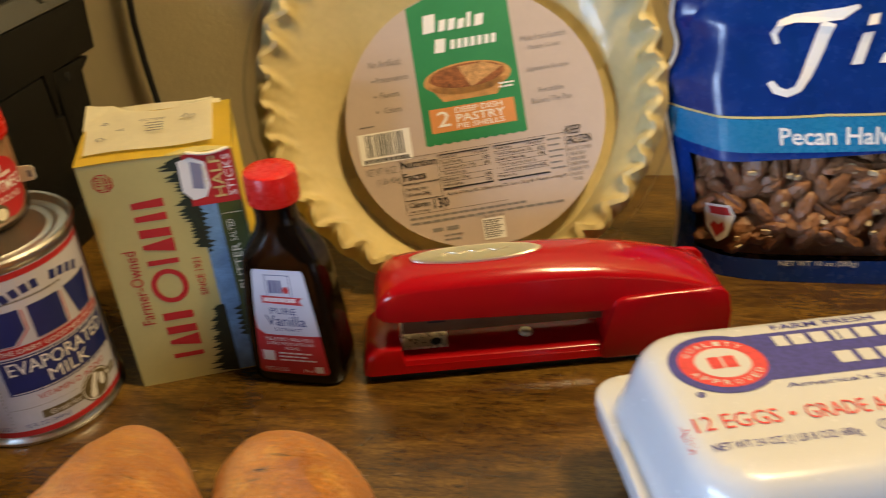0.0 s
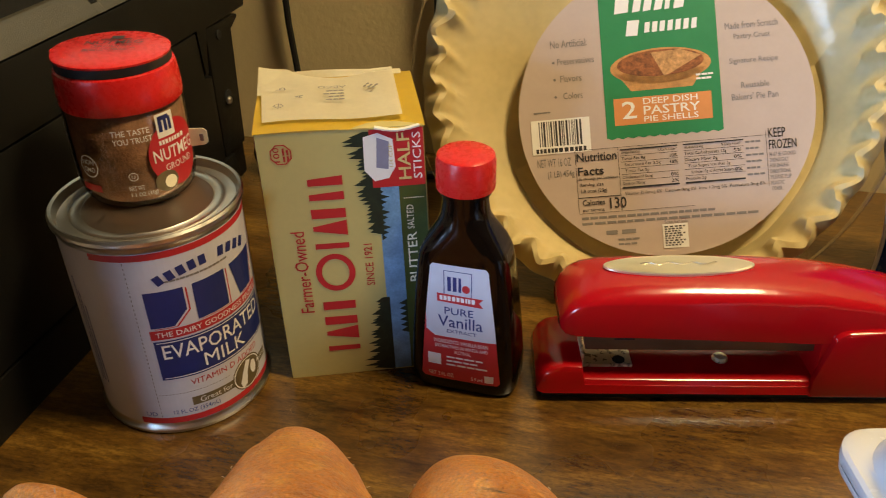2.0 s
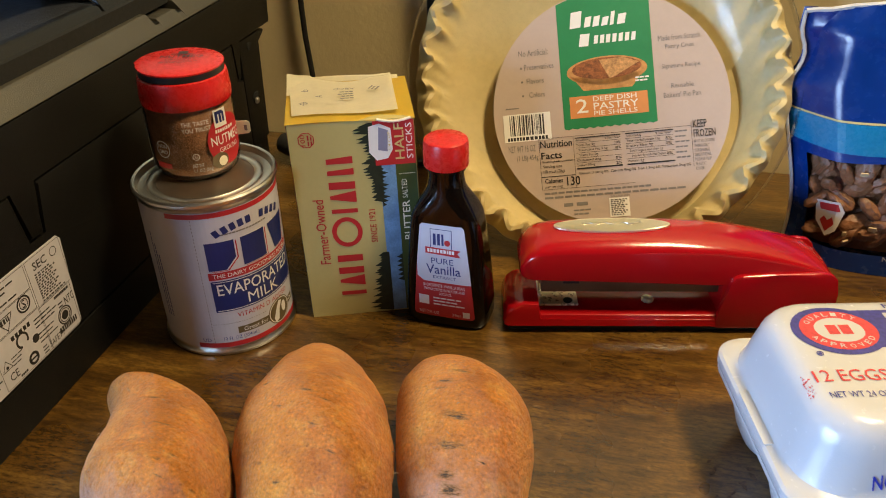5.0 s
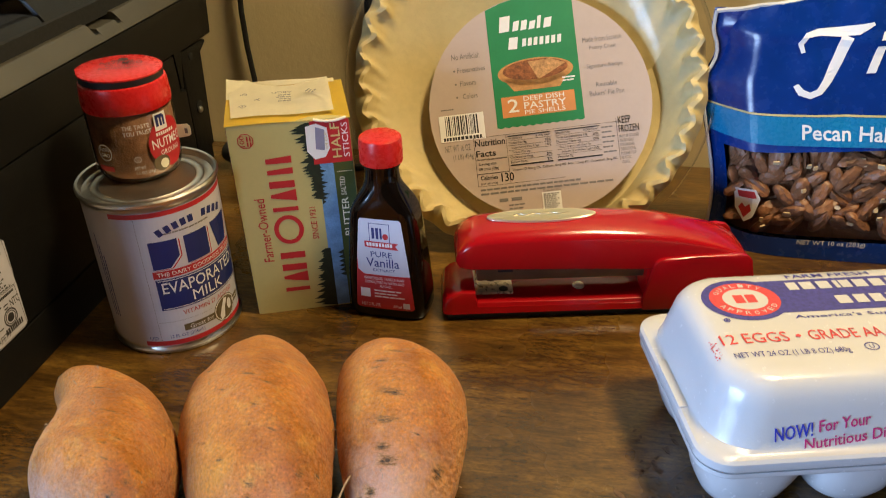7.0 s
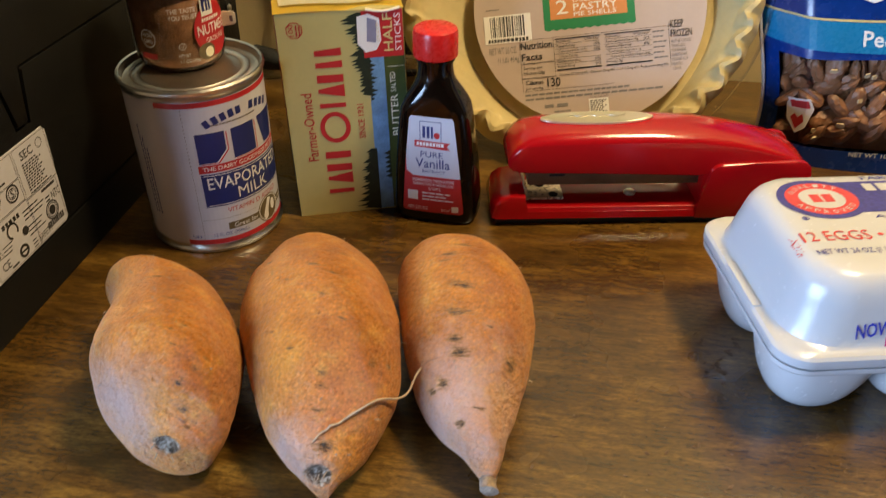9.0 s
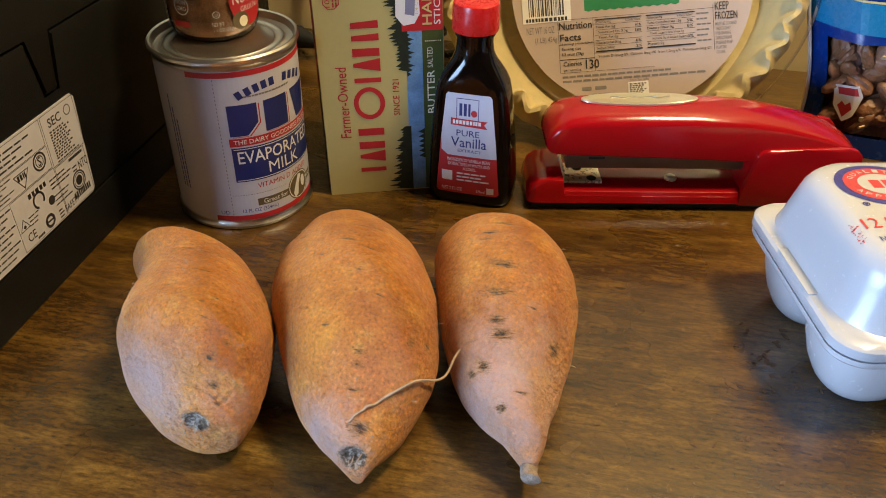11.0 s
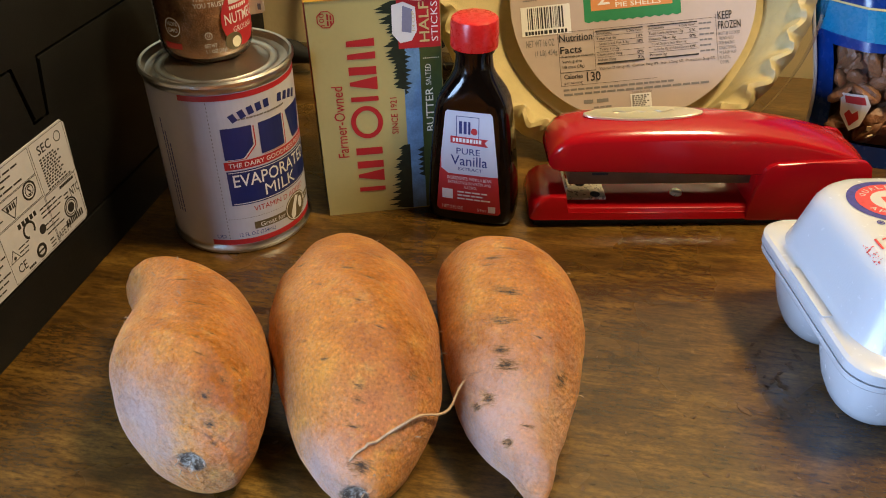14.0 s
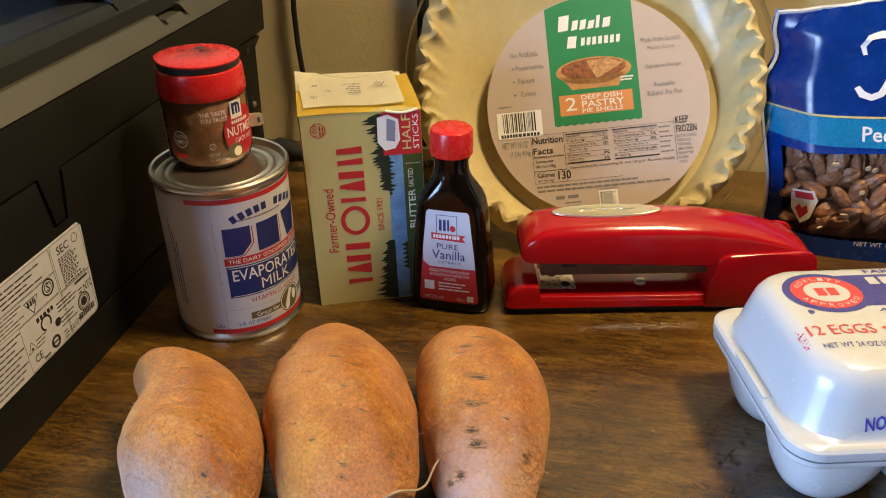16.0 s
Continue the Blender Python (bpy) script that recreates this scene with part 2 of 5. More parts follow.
SOIL = mat("soil_scab", (0.15, 0.085, 0.042), 0.9, var=0.5, scale=400)
ROOT = mat("dry_rootlet", (0.54, 0.40, 0.30), 0.75, var=0.25, scale=300)
TIPM = mat("dry_cut_end", (0.36, 0.27, 0.20), 0.85, var=0.55, scale=260, fine=0.9, fscale=700)
GLASS = clear("clear_glass", (0.97, 0.96, 0.94), 0.03, 1.0)
FILM = clear("clear_film", (0.98, 0.97, 0.95), 0.16, 0.55)
CORD = mat("black_cord", (0.01, 0.01, 0.01), 0.5)


# ---- building helpers ----
def part(name, bm, material, parent, label="", smooth=True, kind=""):
    me = bpy.data.meshes.new(name)
    bmesh.ops.recalc_face_normals(bm, faces=bm.faces[:])
    bm.to_mesh(me)
    bm.free()
    me.materials.append(material)
    for p in me.polygons:
        p.use_smooth = smooth
    if smooth:
        me.set_sharp_from_angle(angle=radians(38))
    ob = new(name, me)
    ob.parent = parent
    return tagged(ob, label, kind=kind)


def thing(name, m, label, category, group="", kind=""):
    e = new(name)
    e.empty_display_size = 0.02
    e.matrix_world = m
    return tagged(e, label, category, group, kind)


def box(x0, x1, y0, y1, z0, z1, bevel=0.0, seg=2):
    bm = bmesh.new()
    v = [bm.verts.new((x, y, z)) for z in (z0, z1) for y in (y0, y1) for x in (x0, x1)]
    for f in ((0, 2, 3, 1), (4, 5, 7, 6), (0, 1, 5, 4), (2, 6, 7, 3), (0, 4, 6, 2), (1, 3, 7, 5)):
        bm.faces.new([v[i] for i in f])
    if bevel:
        bmesh.ops.bevel(bm, geom=bm.edges[:], offset=bevel, segments=seg, affect="EDGES", profile=0.6)
    return bm


def loft(rings, cap0=True, cap1=True, close=True, bm=None):
    """A skin over rings of equally many points."""
    bm = bm or bmesh.new()
    vs = [[bm.verts.new(p) for p in r] for r in rings]
    n = len(vs[0])
    for a, b in zip(vs, vs[1:]):
        for i in range(n if close else n - 1):
            bm.faces.new((a[i], a[(i + 1) % n], b[(i + 1) % n], b[i]))
    if cap0:
        bm.faces.new(vs[0][::-1])
    if cap1:
        bm.faces.new(vs[-1])
    return bm


def ring(r, z, n=64, cx=0.0, cy=0.0):
    return [(cx + r * math.cos(2 * math.pi * i / n), cy + r * math.sin(2 * math.pi * i / n), z) for i in range(n)]


def turned(profile, n=64, cap0=True, cap1=True):
    return loft([ring(r, z, n) for r, z in profile], cap0, cap1)


def slab(poly, h0, h1, axis="z", bevel=0.0):
    """A prism over a flat outline; axis says which way its thickness goes."""
    bm = bmesh.new()
    put = {"z": lambda a, b, h: (a, b, h), "x": lambda a, b, h: (h, a, b), "y": lambda a, b, h: (a, h, b)}[axis]
    lo = [bm.verts.new(put(a, b, h0)) for a, b in poly]
    hi = [bm.verts.new(put(a, b, h1)) for a, b in poly]
    bm.faces.new(lo[::-1])
    top = bm.faces.new(hi)
    for i in range(len(poly)):
        j = (i + 1) % len(poly)
        bm.faces.new((lo[i], lo[j], hi[j], hi[i]))
    if bevel:
        bmesh.ops.bevel(bm, geom=bm.edges[:], offset=bevel, segments=2, affect="EDGES", profile=0.6)
    return bm


def tube(points, r, n=8):
    """A round cord along points."""
    bm, rings = bmesh.new(), []
    pts = [Vector(p) for p in points]
    for i, p in enumerate(pts):
        d = (pts[min(i + 1, len(pts) - 1)] - pts[max(i - 1, 0)]).normalized()
        u = d.orthogonal().normalized()
        if rings:
            u = (last - d * last.dot(d)).normalized()
        last, w = u, d.cross(u)
        rr = r(i / (len(pts) - 1)) if callable(r) else r
        rings.append([p + rr * (math.cos(2 * math.pi * k / n) * u + math.sin(2 * math.pi * k / n) * w) for k in range(n)])
    return loft(rings, bm=bm)


# Flat shapes of print, in millimetres, laid on a surface by a map (u, v, h) -> place.
def oblong(x0, y0, x1, y1):
    return [[(x0, y0), (x1, y0), (x1, y1), (x0, y1)]]


def oval(cx, cy, rx, ry, n=40):
    return [[(cx + rx * math.cos(2 * math.pi * i / n), cy + ry * math.sin(2 * math.pi * i / n)) for i in range(n)]]


def hoop(cx, cy, rx, ry, wx, wy=None, n=40, a0=0.0, a1=360.0):
    wy = wx if wy is None else wy
    out = []
    for i in range(n):
        t, u = radians(a0 + (a1 - a0) * i / n), radians(a0 + (a1 - a0) * (i + 1) / n)
        out.append([(cx + rx * math.cos(t), cy + ry * math.sin(t)), (cx + rx * math.cos(u), cy + ry * math.sin(u)),
                    (cx + (rx - wx) * math.cos(u), cy + (ry - wy) * math.sin(u)), (cx + (rx - wx) * math.cos(t), cy + (ry - wy) * math.sin(t))])
    return out


def spun(polys, deg, cx=0.0, cy=0.0):
    c, s = math.cos(radians(deg)), math.sin(radians(deg))
    return [[(cx + c * (x - cx) - s * (y - cy), cy + s * (x - cx) + c * (y - cy)) for x, y in p] for p in polys]


def moved(polys, dx, dy):
    return [[(x + dx, y + dy) for x, y in p] for p in polys]


def words(body, x0, y0, x1, y1, bold=0.0, up=False):
    """Lettering in the built-in font, fitted into an oblong; up: read from bottom to top."""
    cu = bpy.data.curves.new("lettering", "FONT")
    cu.body, cu.size, cu.resolution_u, cu.offset = body, 1.0, 2, bold * 0.35
    ob = bpy.data.objects.new("lettering", cu)
    me = bpy.data.meshes.new_from_object(ob)
    pts = [(v.co.x, v.co.y) for v in me.vertices]
    polys = [[pts[i] for i in p.vertices] for p in me.polygons]
    bpy.data.objects.remove(ob)
    bpy.data.curves.remove(cu)
    bpy.data.meshes.remove(me)
    ax, bx = min(p[0] for p in pts), max(p[0] for p in pts)
    ay, by = min(p[1] for p in pts), max(p[1] for p in pts)
    if up:
        return [[(x1 - (y - ay) / (by - ay) * (x1 - x0), y0 + (x - ax) / (bx - ax) * (y1 - y0)) for x, y in p] for p in polys]
    return [[(x0 + (x - ax) / (bx - ax) * (x1 - x0), y0 + (y - ay) / (by - ay) * (y1 - y0)) for x, y in p] for p in polys]


def bars(x0, y0, x1, y1, n, fill=0.72, up=False, seed=1, lengths=None):
    """A run of plain bars that stands for n letters or n words."""
    rnd, out, at = random.Random(seed), [], 0.0
    w = lengths or [0.7 + 0.6 * rnd.random() for _ in range(n)]
    tot = sum(w)
    for k in w:
        a, b = at / tot, (at + k * fill) / tot
        at += k
        if up:
            out += oblong(x0, y0 + a * (y1 - y0), x1, y0 + b * (y1 - y0))
        else:
            out += oblong(x0 + a * (x1 - x0), y0, x0 + b * (x1 - x0), y1)
    return out


def lines(x0, y0, x1, y1, rows, n=5, seed=1, fill=0.86, thick=0.5, up=False):
    out = []
    for i in range(rows):
        if up:
            a = x0 + (x1 - x0) * (i + 0.5) / rows
            t = (x1 - x0) / rows * thick / 2
            out += bars(a - t, y0, a + t, y1 - (y1 - y0) * 0.12 * ((i * 7 + seed) % 3), n, fill, True, seed + i)
        else:
            a = y1 - (y1 - y0) * (i + 0.5) / rows
            t = (y1 - y0) / rows * thick / 2
            out += bars(x0, a - t, x1 - (x1 - x0) * 0.12 * ((i * 7 + seed) % 3), a + t, n, fill, False, seed + i)
    return out


def ink(name, polys, material, parent, where, h, cut=0.0, label="", kind=""):
    """Print of one colour: the shapes laid on a surface, h millimetres above it; cut: the step at which long shapes are split on a curve."""
    bm = bmesh.new()
    for p in polys:
        bm.faces.new([bm.verts.new((x, y, 0)) for x, y in p])
    bmesh.ops.triangulate(bm, faces=[f for f in bm.faces if len(f.verts) > 3])
    if cut:
        for ax in (0, 1) if isinstance(cut, tuple) else (0,):
            step = cut[ax] if isinstance(cut, tuple) else cut
            lo, hi = min(v.co[ax] for v in bm.verts), max(v.co[ax] for v in bm.verts)
            k = math.floor(lo / step) + 1
            while k * step < hi:
                co, no = [0, 0, 0], [0, 0, 0]
                co[ax], no[ax] = k * step, 1
                bmesh.ops.bisect_plane(bm, geom=bm.verts[:] + bm.edges[:] + bm.faces[:], plane_co=co, plane_no=no, dist=1e-6)
                k += 1
    for v in bm.verts:
        v.co = where(v.co.x, v.co.y, h)
    kind = kind or ("stuff" if len(polys) > 1 else "")
    me = bpy.data.meshes.new(name)
    bm.to_mesh(me)
    bm.free()
    me.materials.append(material)
    ob = new(name, me)
    ob.parent = parent
    return tagged(ob, label, kind=kind)


# ---- the room ----
def wall(name, x0, x1, y0, y1, z0, z1, m=WALLP, label="plain painted wall, warm cream at the back, darkened on unseen sides"):
    ob = part(name, box(x0, x1, y0, y1, z0, z1), m, None, smooth=False)
    return tagged(ob, label, "wall", kind="structure")


BACK = 0.640
wall("wall_north", -1.1, 1.4, BACK, BACK + 0.1, -0.75, 1.75)
# unseen side walls, coloured dark so they bounce little light back
LOW_BOUNCE = mat("low_bounce_dark", (0.16, 0.14, 0.11), 0.8, var=0.06, scale=6)
wall("wall_east", 1.4, 1.5, -1.6, BACK + 0.1, -0.75, 1.75, LOW_BOUNCE)
wall("wall_south", -0.9, 1.5, -1.7, -1.6, -0.75, 1.75, LOW_BOUNCE)
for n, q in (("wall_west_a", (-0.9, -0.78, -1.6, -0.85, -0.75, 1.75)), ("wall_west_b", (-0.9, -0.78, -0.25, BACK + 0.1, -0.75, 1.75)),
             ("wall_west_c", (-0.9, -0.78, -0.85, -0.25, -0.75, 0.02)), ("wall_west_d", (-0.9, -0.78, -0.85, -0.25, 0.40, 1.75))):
    wall(n, *q, LOW_BOUNCE)
tagged(part("floor", box(-1.7, 1.7, -2.1, BACK + 0.1, -0.8, -0.75), FLOORM, None, smooth=False), "brown wooden floor under the table", "floor", kind="structure")
# the ceiling is out of view; its dull grey holds down bounced light
tagged(part("ceiling", box(-1.7, 1.7, -2.1, BACK + 0.1, 1.75, 1.8), CEILP, None, smooth=False), "plain unseen ceiling in dull grey that bounces less light", "ceiling", kind="structure")

table = thing("table", pose(0, 0, 0), "dark brown stained wooden table with scratched glossy top", "table")
part("tabletop", box(-0.75, 0.85, -0.12, BACK - 0.004, -0.032, 0.0, 0.003), WOOD, table)
for x in (-0.68, 0.78):
    for y in (-0.05, 0.56):
        part("leg", box(x - 0.03, x + 0.03, y - 0.03, y + 0.03, -0.75, -0.032, 0.003), WOOD, table)

# ---- printer ----
def build_printer():
    p = thing("printer", pose(-0.18, 0, 0), "large black plastic printer with white rating label on its side", "printer")
    part("body", box(-0.36, -0.0035, 0.18, 0.572, 0.004, 0.152, 0.002), PLASTIC, p)
    part("base_strip", box(-0.02, 0.0, 0.18, 0.552, 0.0, 0.0272, 0.0008), PLASTIC, p)
    low = [(0.18, 0.0284), (0.5395, 0.0284), (0.5395, 0.0845), (0.5295, 0.0845), (0.5295, 0.1132), (0.3165, 0.1140), (0.3135, 0.0868),
           (0.2995, 0.0868), (0.2975, 0.1150), (0.18, 0.1160)]
    part("side_panel", slab(low, -0.012, 0.0, "x", 0.0012), PLASTIC, p, "large flat side cover")
    up = [(0.18, 0.1182), (0.2995, 0.1172), (0.3020, 0.0886), (0.3115, 0.0886), (0.3142, 0.1164), (0.5318, 0.1154), (0.5318, 0.0866), (0.5372, 0.0866),
          (0.5405, 0.1138), (0.594, 0.1120), (0.598, 0.1462), (0.18, 0.1462)]
    part("side_panel", slab(up, -0.012, 0.0, "x", 0.0012), PLASTIC, p, "upper side cover with tongues")
    end = [(0.5420, 0.0284), (0.570, 0.0284), (0.572, 0.1040), (0.584, 0.1075), (0.584, 0.1098), (0.5420, 0.1118)]
    part("end_panel", slab(end, -0.012, -0.0008, "x", 0.0012), PLASTIC, p)
    # the bevelled band: short runs between the notches of two lid hinges
    band = [(0.0, 0.1470), (-0.0014, 0.1487), (-0.0080, 0.1562), (-0.0095, 0.1575), (-0.02, 0.1575), (-0.02, 0.1470)]
    low_band = [(0.0, 0.1470), (-0.0014, 0.1487), (-0.0040, 0.1512), (-0.02, 0.1512), (-0.02, 0.1470)]
    mid_band = [(0.0, 0.1470), (-0.0014, 0.1487), (-0.0058, 0.1536), (-0.02, 0.1536), (-0.02, 0.1470)]
    for a, b, prof in ((0.18, 0.4485, band), (0.4485, 0.4535, low_band), (0.4535, 0.4755, mid_band), (0.4755, 0.4800, low_band),
                       (0.4800, 0.5540, band), (0.5540, 0.5590, low_band), (0.5590, 0.5740, mid_band), (0.5740, 0.5780, low_band), (0.5780, 0.599, band)):
        # paler than the body: light caught on the bevel is in the colour
        part("edge_band", slab(prof, a, b, "y", 0.0004 if b - a > 0.01 else 0.0), PLASTIC_LIT, p, "bevelled band coloured lighter for the light it catches")
    part("band_gap", box(-0.024, -0.0125, 0.18, 0.597, 0.1560, 0.1660), GAPM, p)

    def leaning(outline, x, deep):
        bm = slab(outline, x - deep, x, "x", 0.0008)
        for v in bm.verts:
            v.co.x -= (v.co.z - 0.160) * 1.05
        return bm
    part("sloped_rim", leaning([(0.18, 0.1630), (0.4170, 0.1630), (0.4200, 0.1660), (0.4215, 0.1692), (0.4180, 0.1702), (0.18, 0.1722)], -0.0100, 0.006), PLASTIC, p, "flat sloping rim below the paper tray")
    arch = [(0.4198, 0.1630), (0.4945, 0.1630), (0.5010, 0.1700), (0.5180, 0.2150), (0.18, 0.2150), (0.18, 0.1880), (0.395, 0.1876), (0.4070, 0.1868), (0.4150, 0.1852), (0.4210, 0.1830), (0.4252, 0.1800), (0.4262, 0.1765), (0.4246, 0.1700)]
    part("scanner_side", leaning(arch, -0.0100, 0.004), PLASTIC, p, "sloping side with arched opening over the tray")
    part("scanner_end", leaning([(0.4957, 0.1630), (0.594, 0.1630), (0.594, 0.2150), (0.5192, 0.2150), (0.5022, 0.1700)], -0.0100, 0.030), PLASTIC, p)
    part("scanner_body", box(-0.36, -0.075, 0.4300, 0.592, 0.164, 0.214, 0.002), PLASTIC, p)
    part("paper_tray", box(-0.36, -0.024, 0.18, 0.4280, 0.150, 0.1692, 0.001), TRAYM, p, "textured dark output tray")
    part("tray_back", box(-0.36, -0.060, 0.4270, 0.4295, 0.1692, 0.214, 0.0005), TRAYM, p, "blue-black inner wall of the tray")
    for y, z, r in ((0.556, 0.1045, 0.0030), (0.556, 0.0645, 0.0048)):
        bm = turned([(r, -0.002), (r, 0.0008), (r * 0.8, 0.0010)], 20)
        bmesh.ops.transform(bm, matrix=pose(-0.0008, y, z, 0, 90, 0), verts=bm.verts)
        part("screw_hole", bm, GAPM, p)
    bm = turned([(0.0026, 0.0), (0.0026, 0.0016), (0.0018, 0.0024)], 16)
    bmesh.ops.transform(bm, matrix=pose(-0.0004, 0.5545, 0.0630, 0, 90, 0), verts=bm.verts)
    part("screw", bm, STEEL, p)
    # rating label, its print laid on the side face: u towards the wall, v up
    def on(u, v, h):
        return (0.0004 + h * 0.001, u * 0.001, v * 0.001)
    out = [(186, 29.4), (314.5, 29.4), (316.6, 31.2), (319.4, 80.5), (317.0, 83.0), (186, 83.0)]
    bm = slab([(a * 0.001, b * 0.001) for a, b in out], 0.0, 0.0004, "x")
    lab = part("rating_label", bm, WHITE_P, p, "white label printed with small symbols", smooth=False)
    k = lines(236, 70, 283, 80, 4, 7, 3, thick=0.35) + words("SEC", 296.5, 74.5, 306.5, 79.0, 0.03)
    k += hoop(312, 77, 2.6, 2.6, 0.45, n=24) + hoop(284, 64, 4.6, 4.6, 1.0, n=28) + hoop(284, 64, 2.9, 2.9, 0.5, n=24) + words("S", 282.8, 61.8, 285.2, 66.2, 0.04)
    k += hoop(306.5, 41, 5.2, 5.2, 0.8, n=28) + hoop(306.5, 41, 3.9, 3.9, 0.5, n=24) + oval(306.5, 41, 2.6, 2.6, 20)
    k += words("NTC", 309.0, 45.6, 316.2, 50.2, 0.02) + words("SAFETY", 291, 31.5, 303.0, 35.2, 0.0) + words("CE", 262, 33, 268, 37.5, 0.02)
    k += hoop(276, 48, 4.3, 4.3, 1.2, n=26, a0=-40, a1=250) + hoop(270.5, 63.0, 6.4, 5.6, 0.9, n=3, a0=-90, a1=270) + bars(267.4, 62.2, 273.6, 65.0, 4, seed=2) + hoop(279, 34.5, 3.6, 3.6, 1.5, n=20) + oblong(276, 34.0, 282, 35.0) + oval(284, 43, 2.4, 2.4, 18)
    k += hoop(262.5, 42.0, 4.2, 3.8, 0.7, n=3, a0=90, a1=450) + oval(262.5, 41.6, 0.9, 0.9, 12) + lines(286, 46.5, 303, 53, 3, 4, 5, thick=0.35) + lines(286, 37.5, 300, 44.5, 3, 4, 7, thick=0.3)
    k += lines(234, 31, 258, 56, 9, 5, 9, thick=0.3) + lines(303, 52.5, 316, 55, 1, 8, 4, thick=0.6) + bars(270, 51.5, 284, 54, 5, seed=4) + bars(300, 33, 314, 36.5, 9, seed=6) + lines(234, 58.0, 264, 67.6, 5, 6, 12, thick=0.32) + lines(266, 39.0, 274, 45.0, 3, 2, 15, thick=0.3) + lines(268, 30.8, 275, 32.8, 1, 4, 5, thick=0.6) + lines(286, 30.6, 290.6, 36, 3, 1, 5, thick=0.4) + lines(304, 46.0, 308, 50.0, 2, 1, 3, thick=0.4) + lines(296, 58.0, 311.5, 73.0, 11, 6, 2, thick=0.62, fill=0.66) + bars(296, 56.6, 314, 57.4, 8, seed=9)
    for a, b, c, d in ((231, 57, 291, 68.5), (231, 68.8, 291, 82), (292, 56, 318, 82), (292, 29.9, 316, 55.6), (258, 30, 291.5, 56.6)):
        k += oblong(a, b, c, b + 0.25) + oblong(a, d - 0.25, c, d) + oblong(a, b, a + 0.25, d) + oblong(c - 0.25, b, c, d)
    ink("print", k, BLACK_I, lab, on, 0.12)
    return p


build_printer()
plug = thing("power_plug", pose(0, 0, 0), "black moulded plug with cord behind the printer", "plug")
bm = turned([(0.0045, 0.0), (0.0085, 0.003), (0.0090, 0.018), (0.0070, 0.026), (0.0040, 0.040)], 20)
bmesh.ops.transform(bm, matrix=pose(-0.1790, 0.586, 0.014, 0, 90, -25), verts=bm.verts)
part("plug_body", bm, RUBBER, plug)
part("cord", tube([(-0.142, 0.571, 0.009), (-0.128, 0.568, 0.006), (-0.11, 0.570, 0.0035), (-0.08, 0.585, 0.0032), (-0.04, 0.600, 0.0032), (0.0, 0.606, 0.0032)], 0.003), CORD, plug)
cable = thing("wall_cable", pose(0, 0, 0), "thin black cable hanging down the cream wall", "cable")
part("cord", tube([(-0.166 + 0.003 * math.sin(i * 0.9), 0.634, 0.46 - i * 0.0285) if i < 15 else (-0.160 + 0.004 * (i - 14), 0.630 - 0.008 * (i - 14), 0.0035) for i in range(18)], 0.0024), CORD, cable)

# dark upright strip on the wall, drawn as a thick round tube
strip = thing("dark_wall_strip", pose(0, 0, 0), "thick dark upright strip on the wall behind the pie shells", "cable")
part("cord", tube([(-0.058 - 0.0006 * math.sin(i), 0.6325, 0.0052 + i * 0.046) for i in range(11)], 0.0050), CORD, strip)


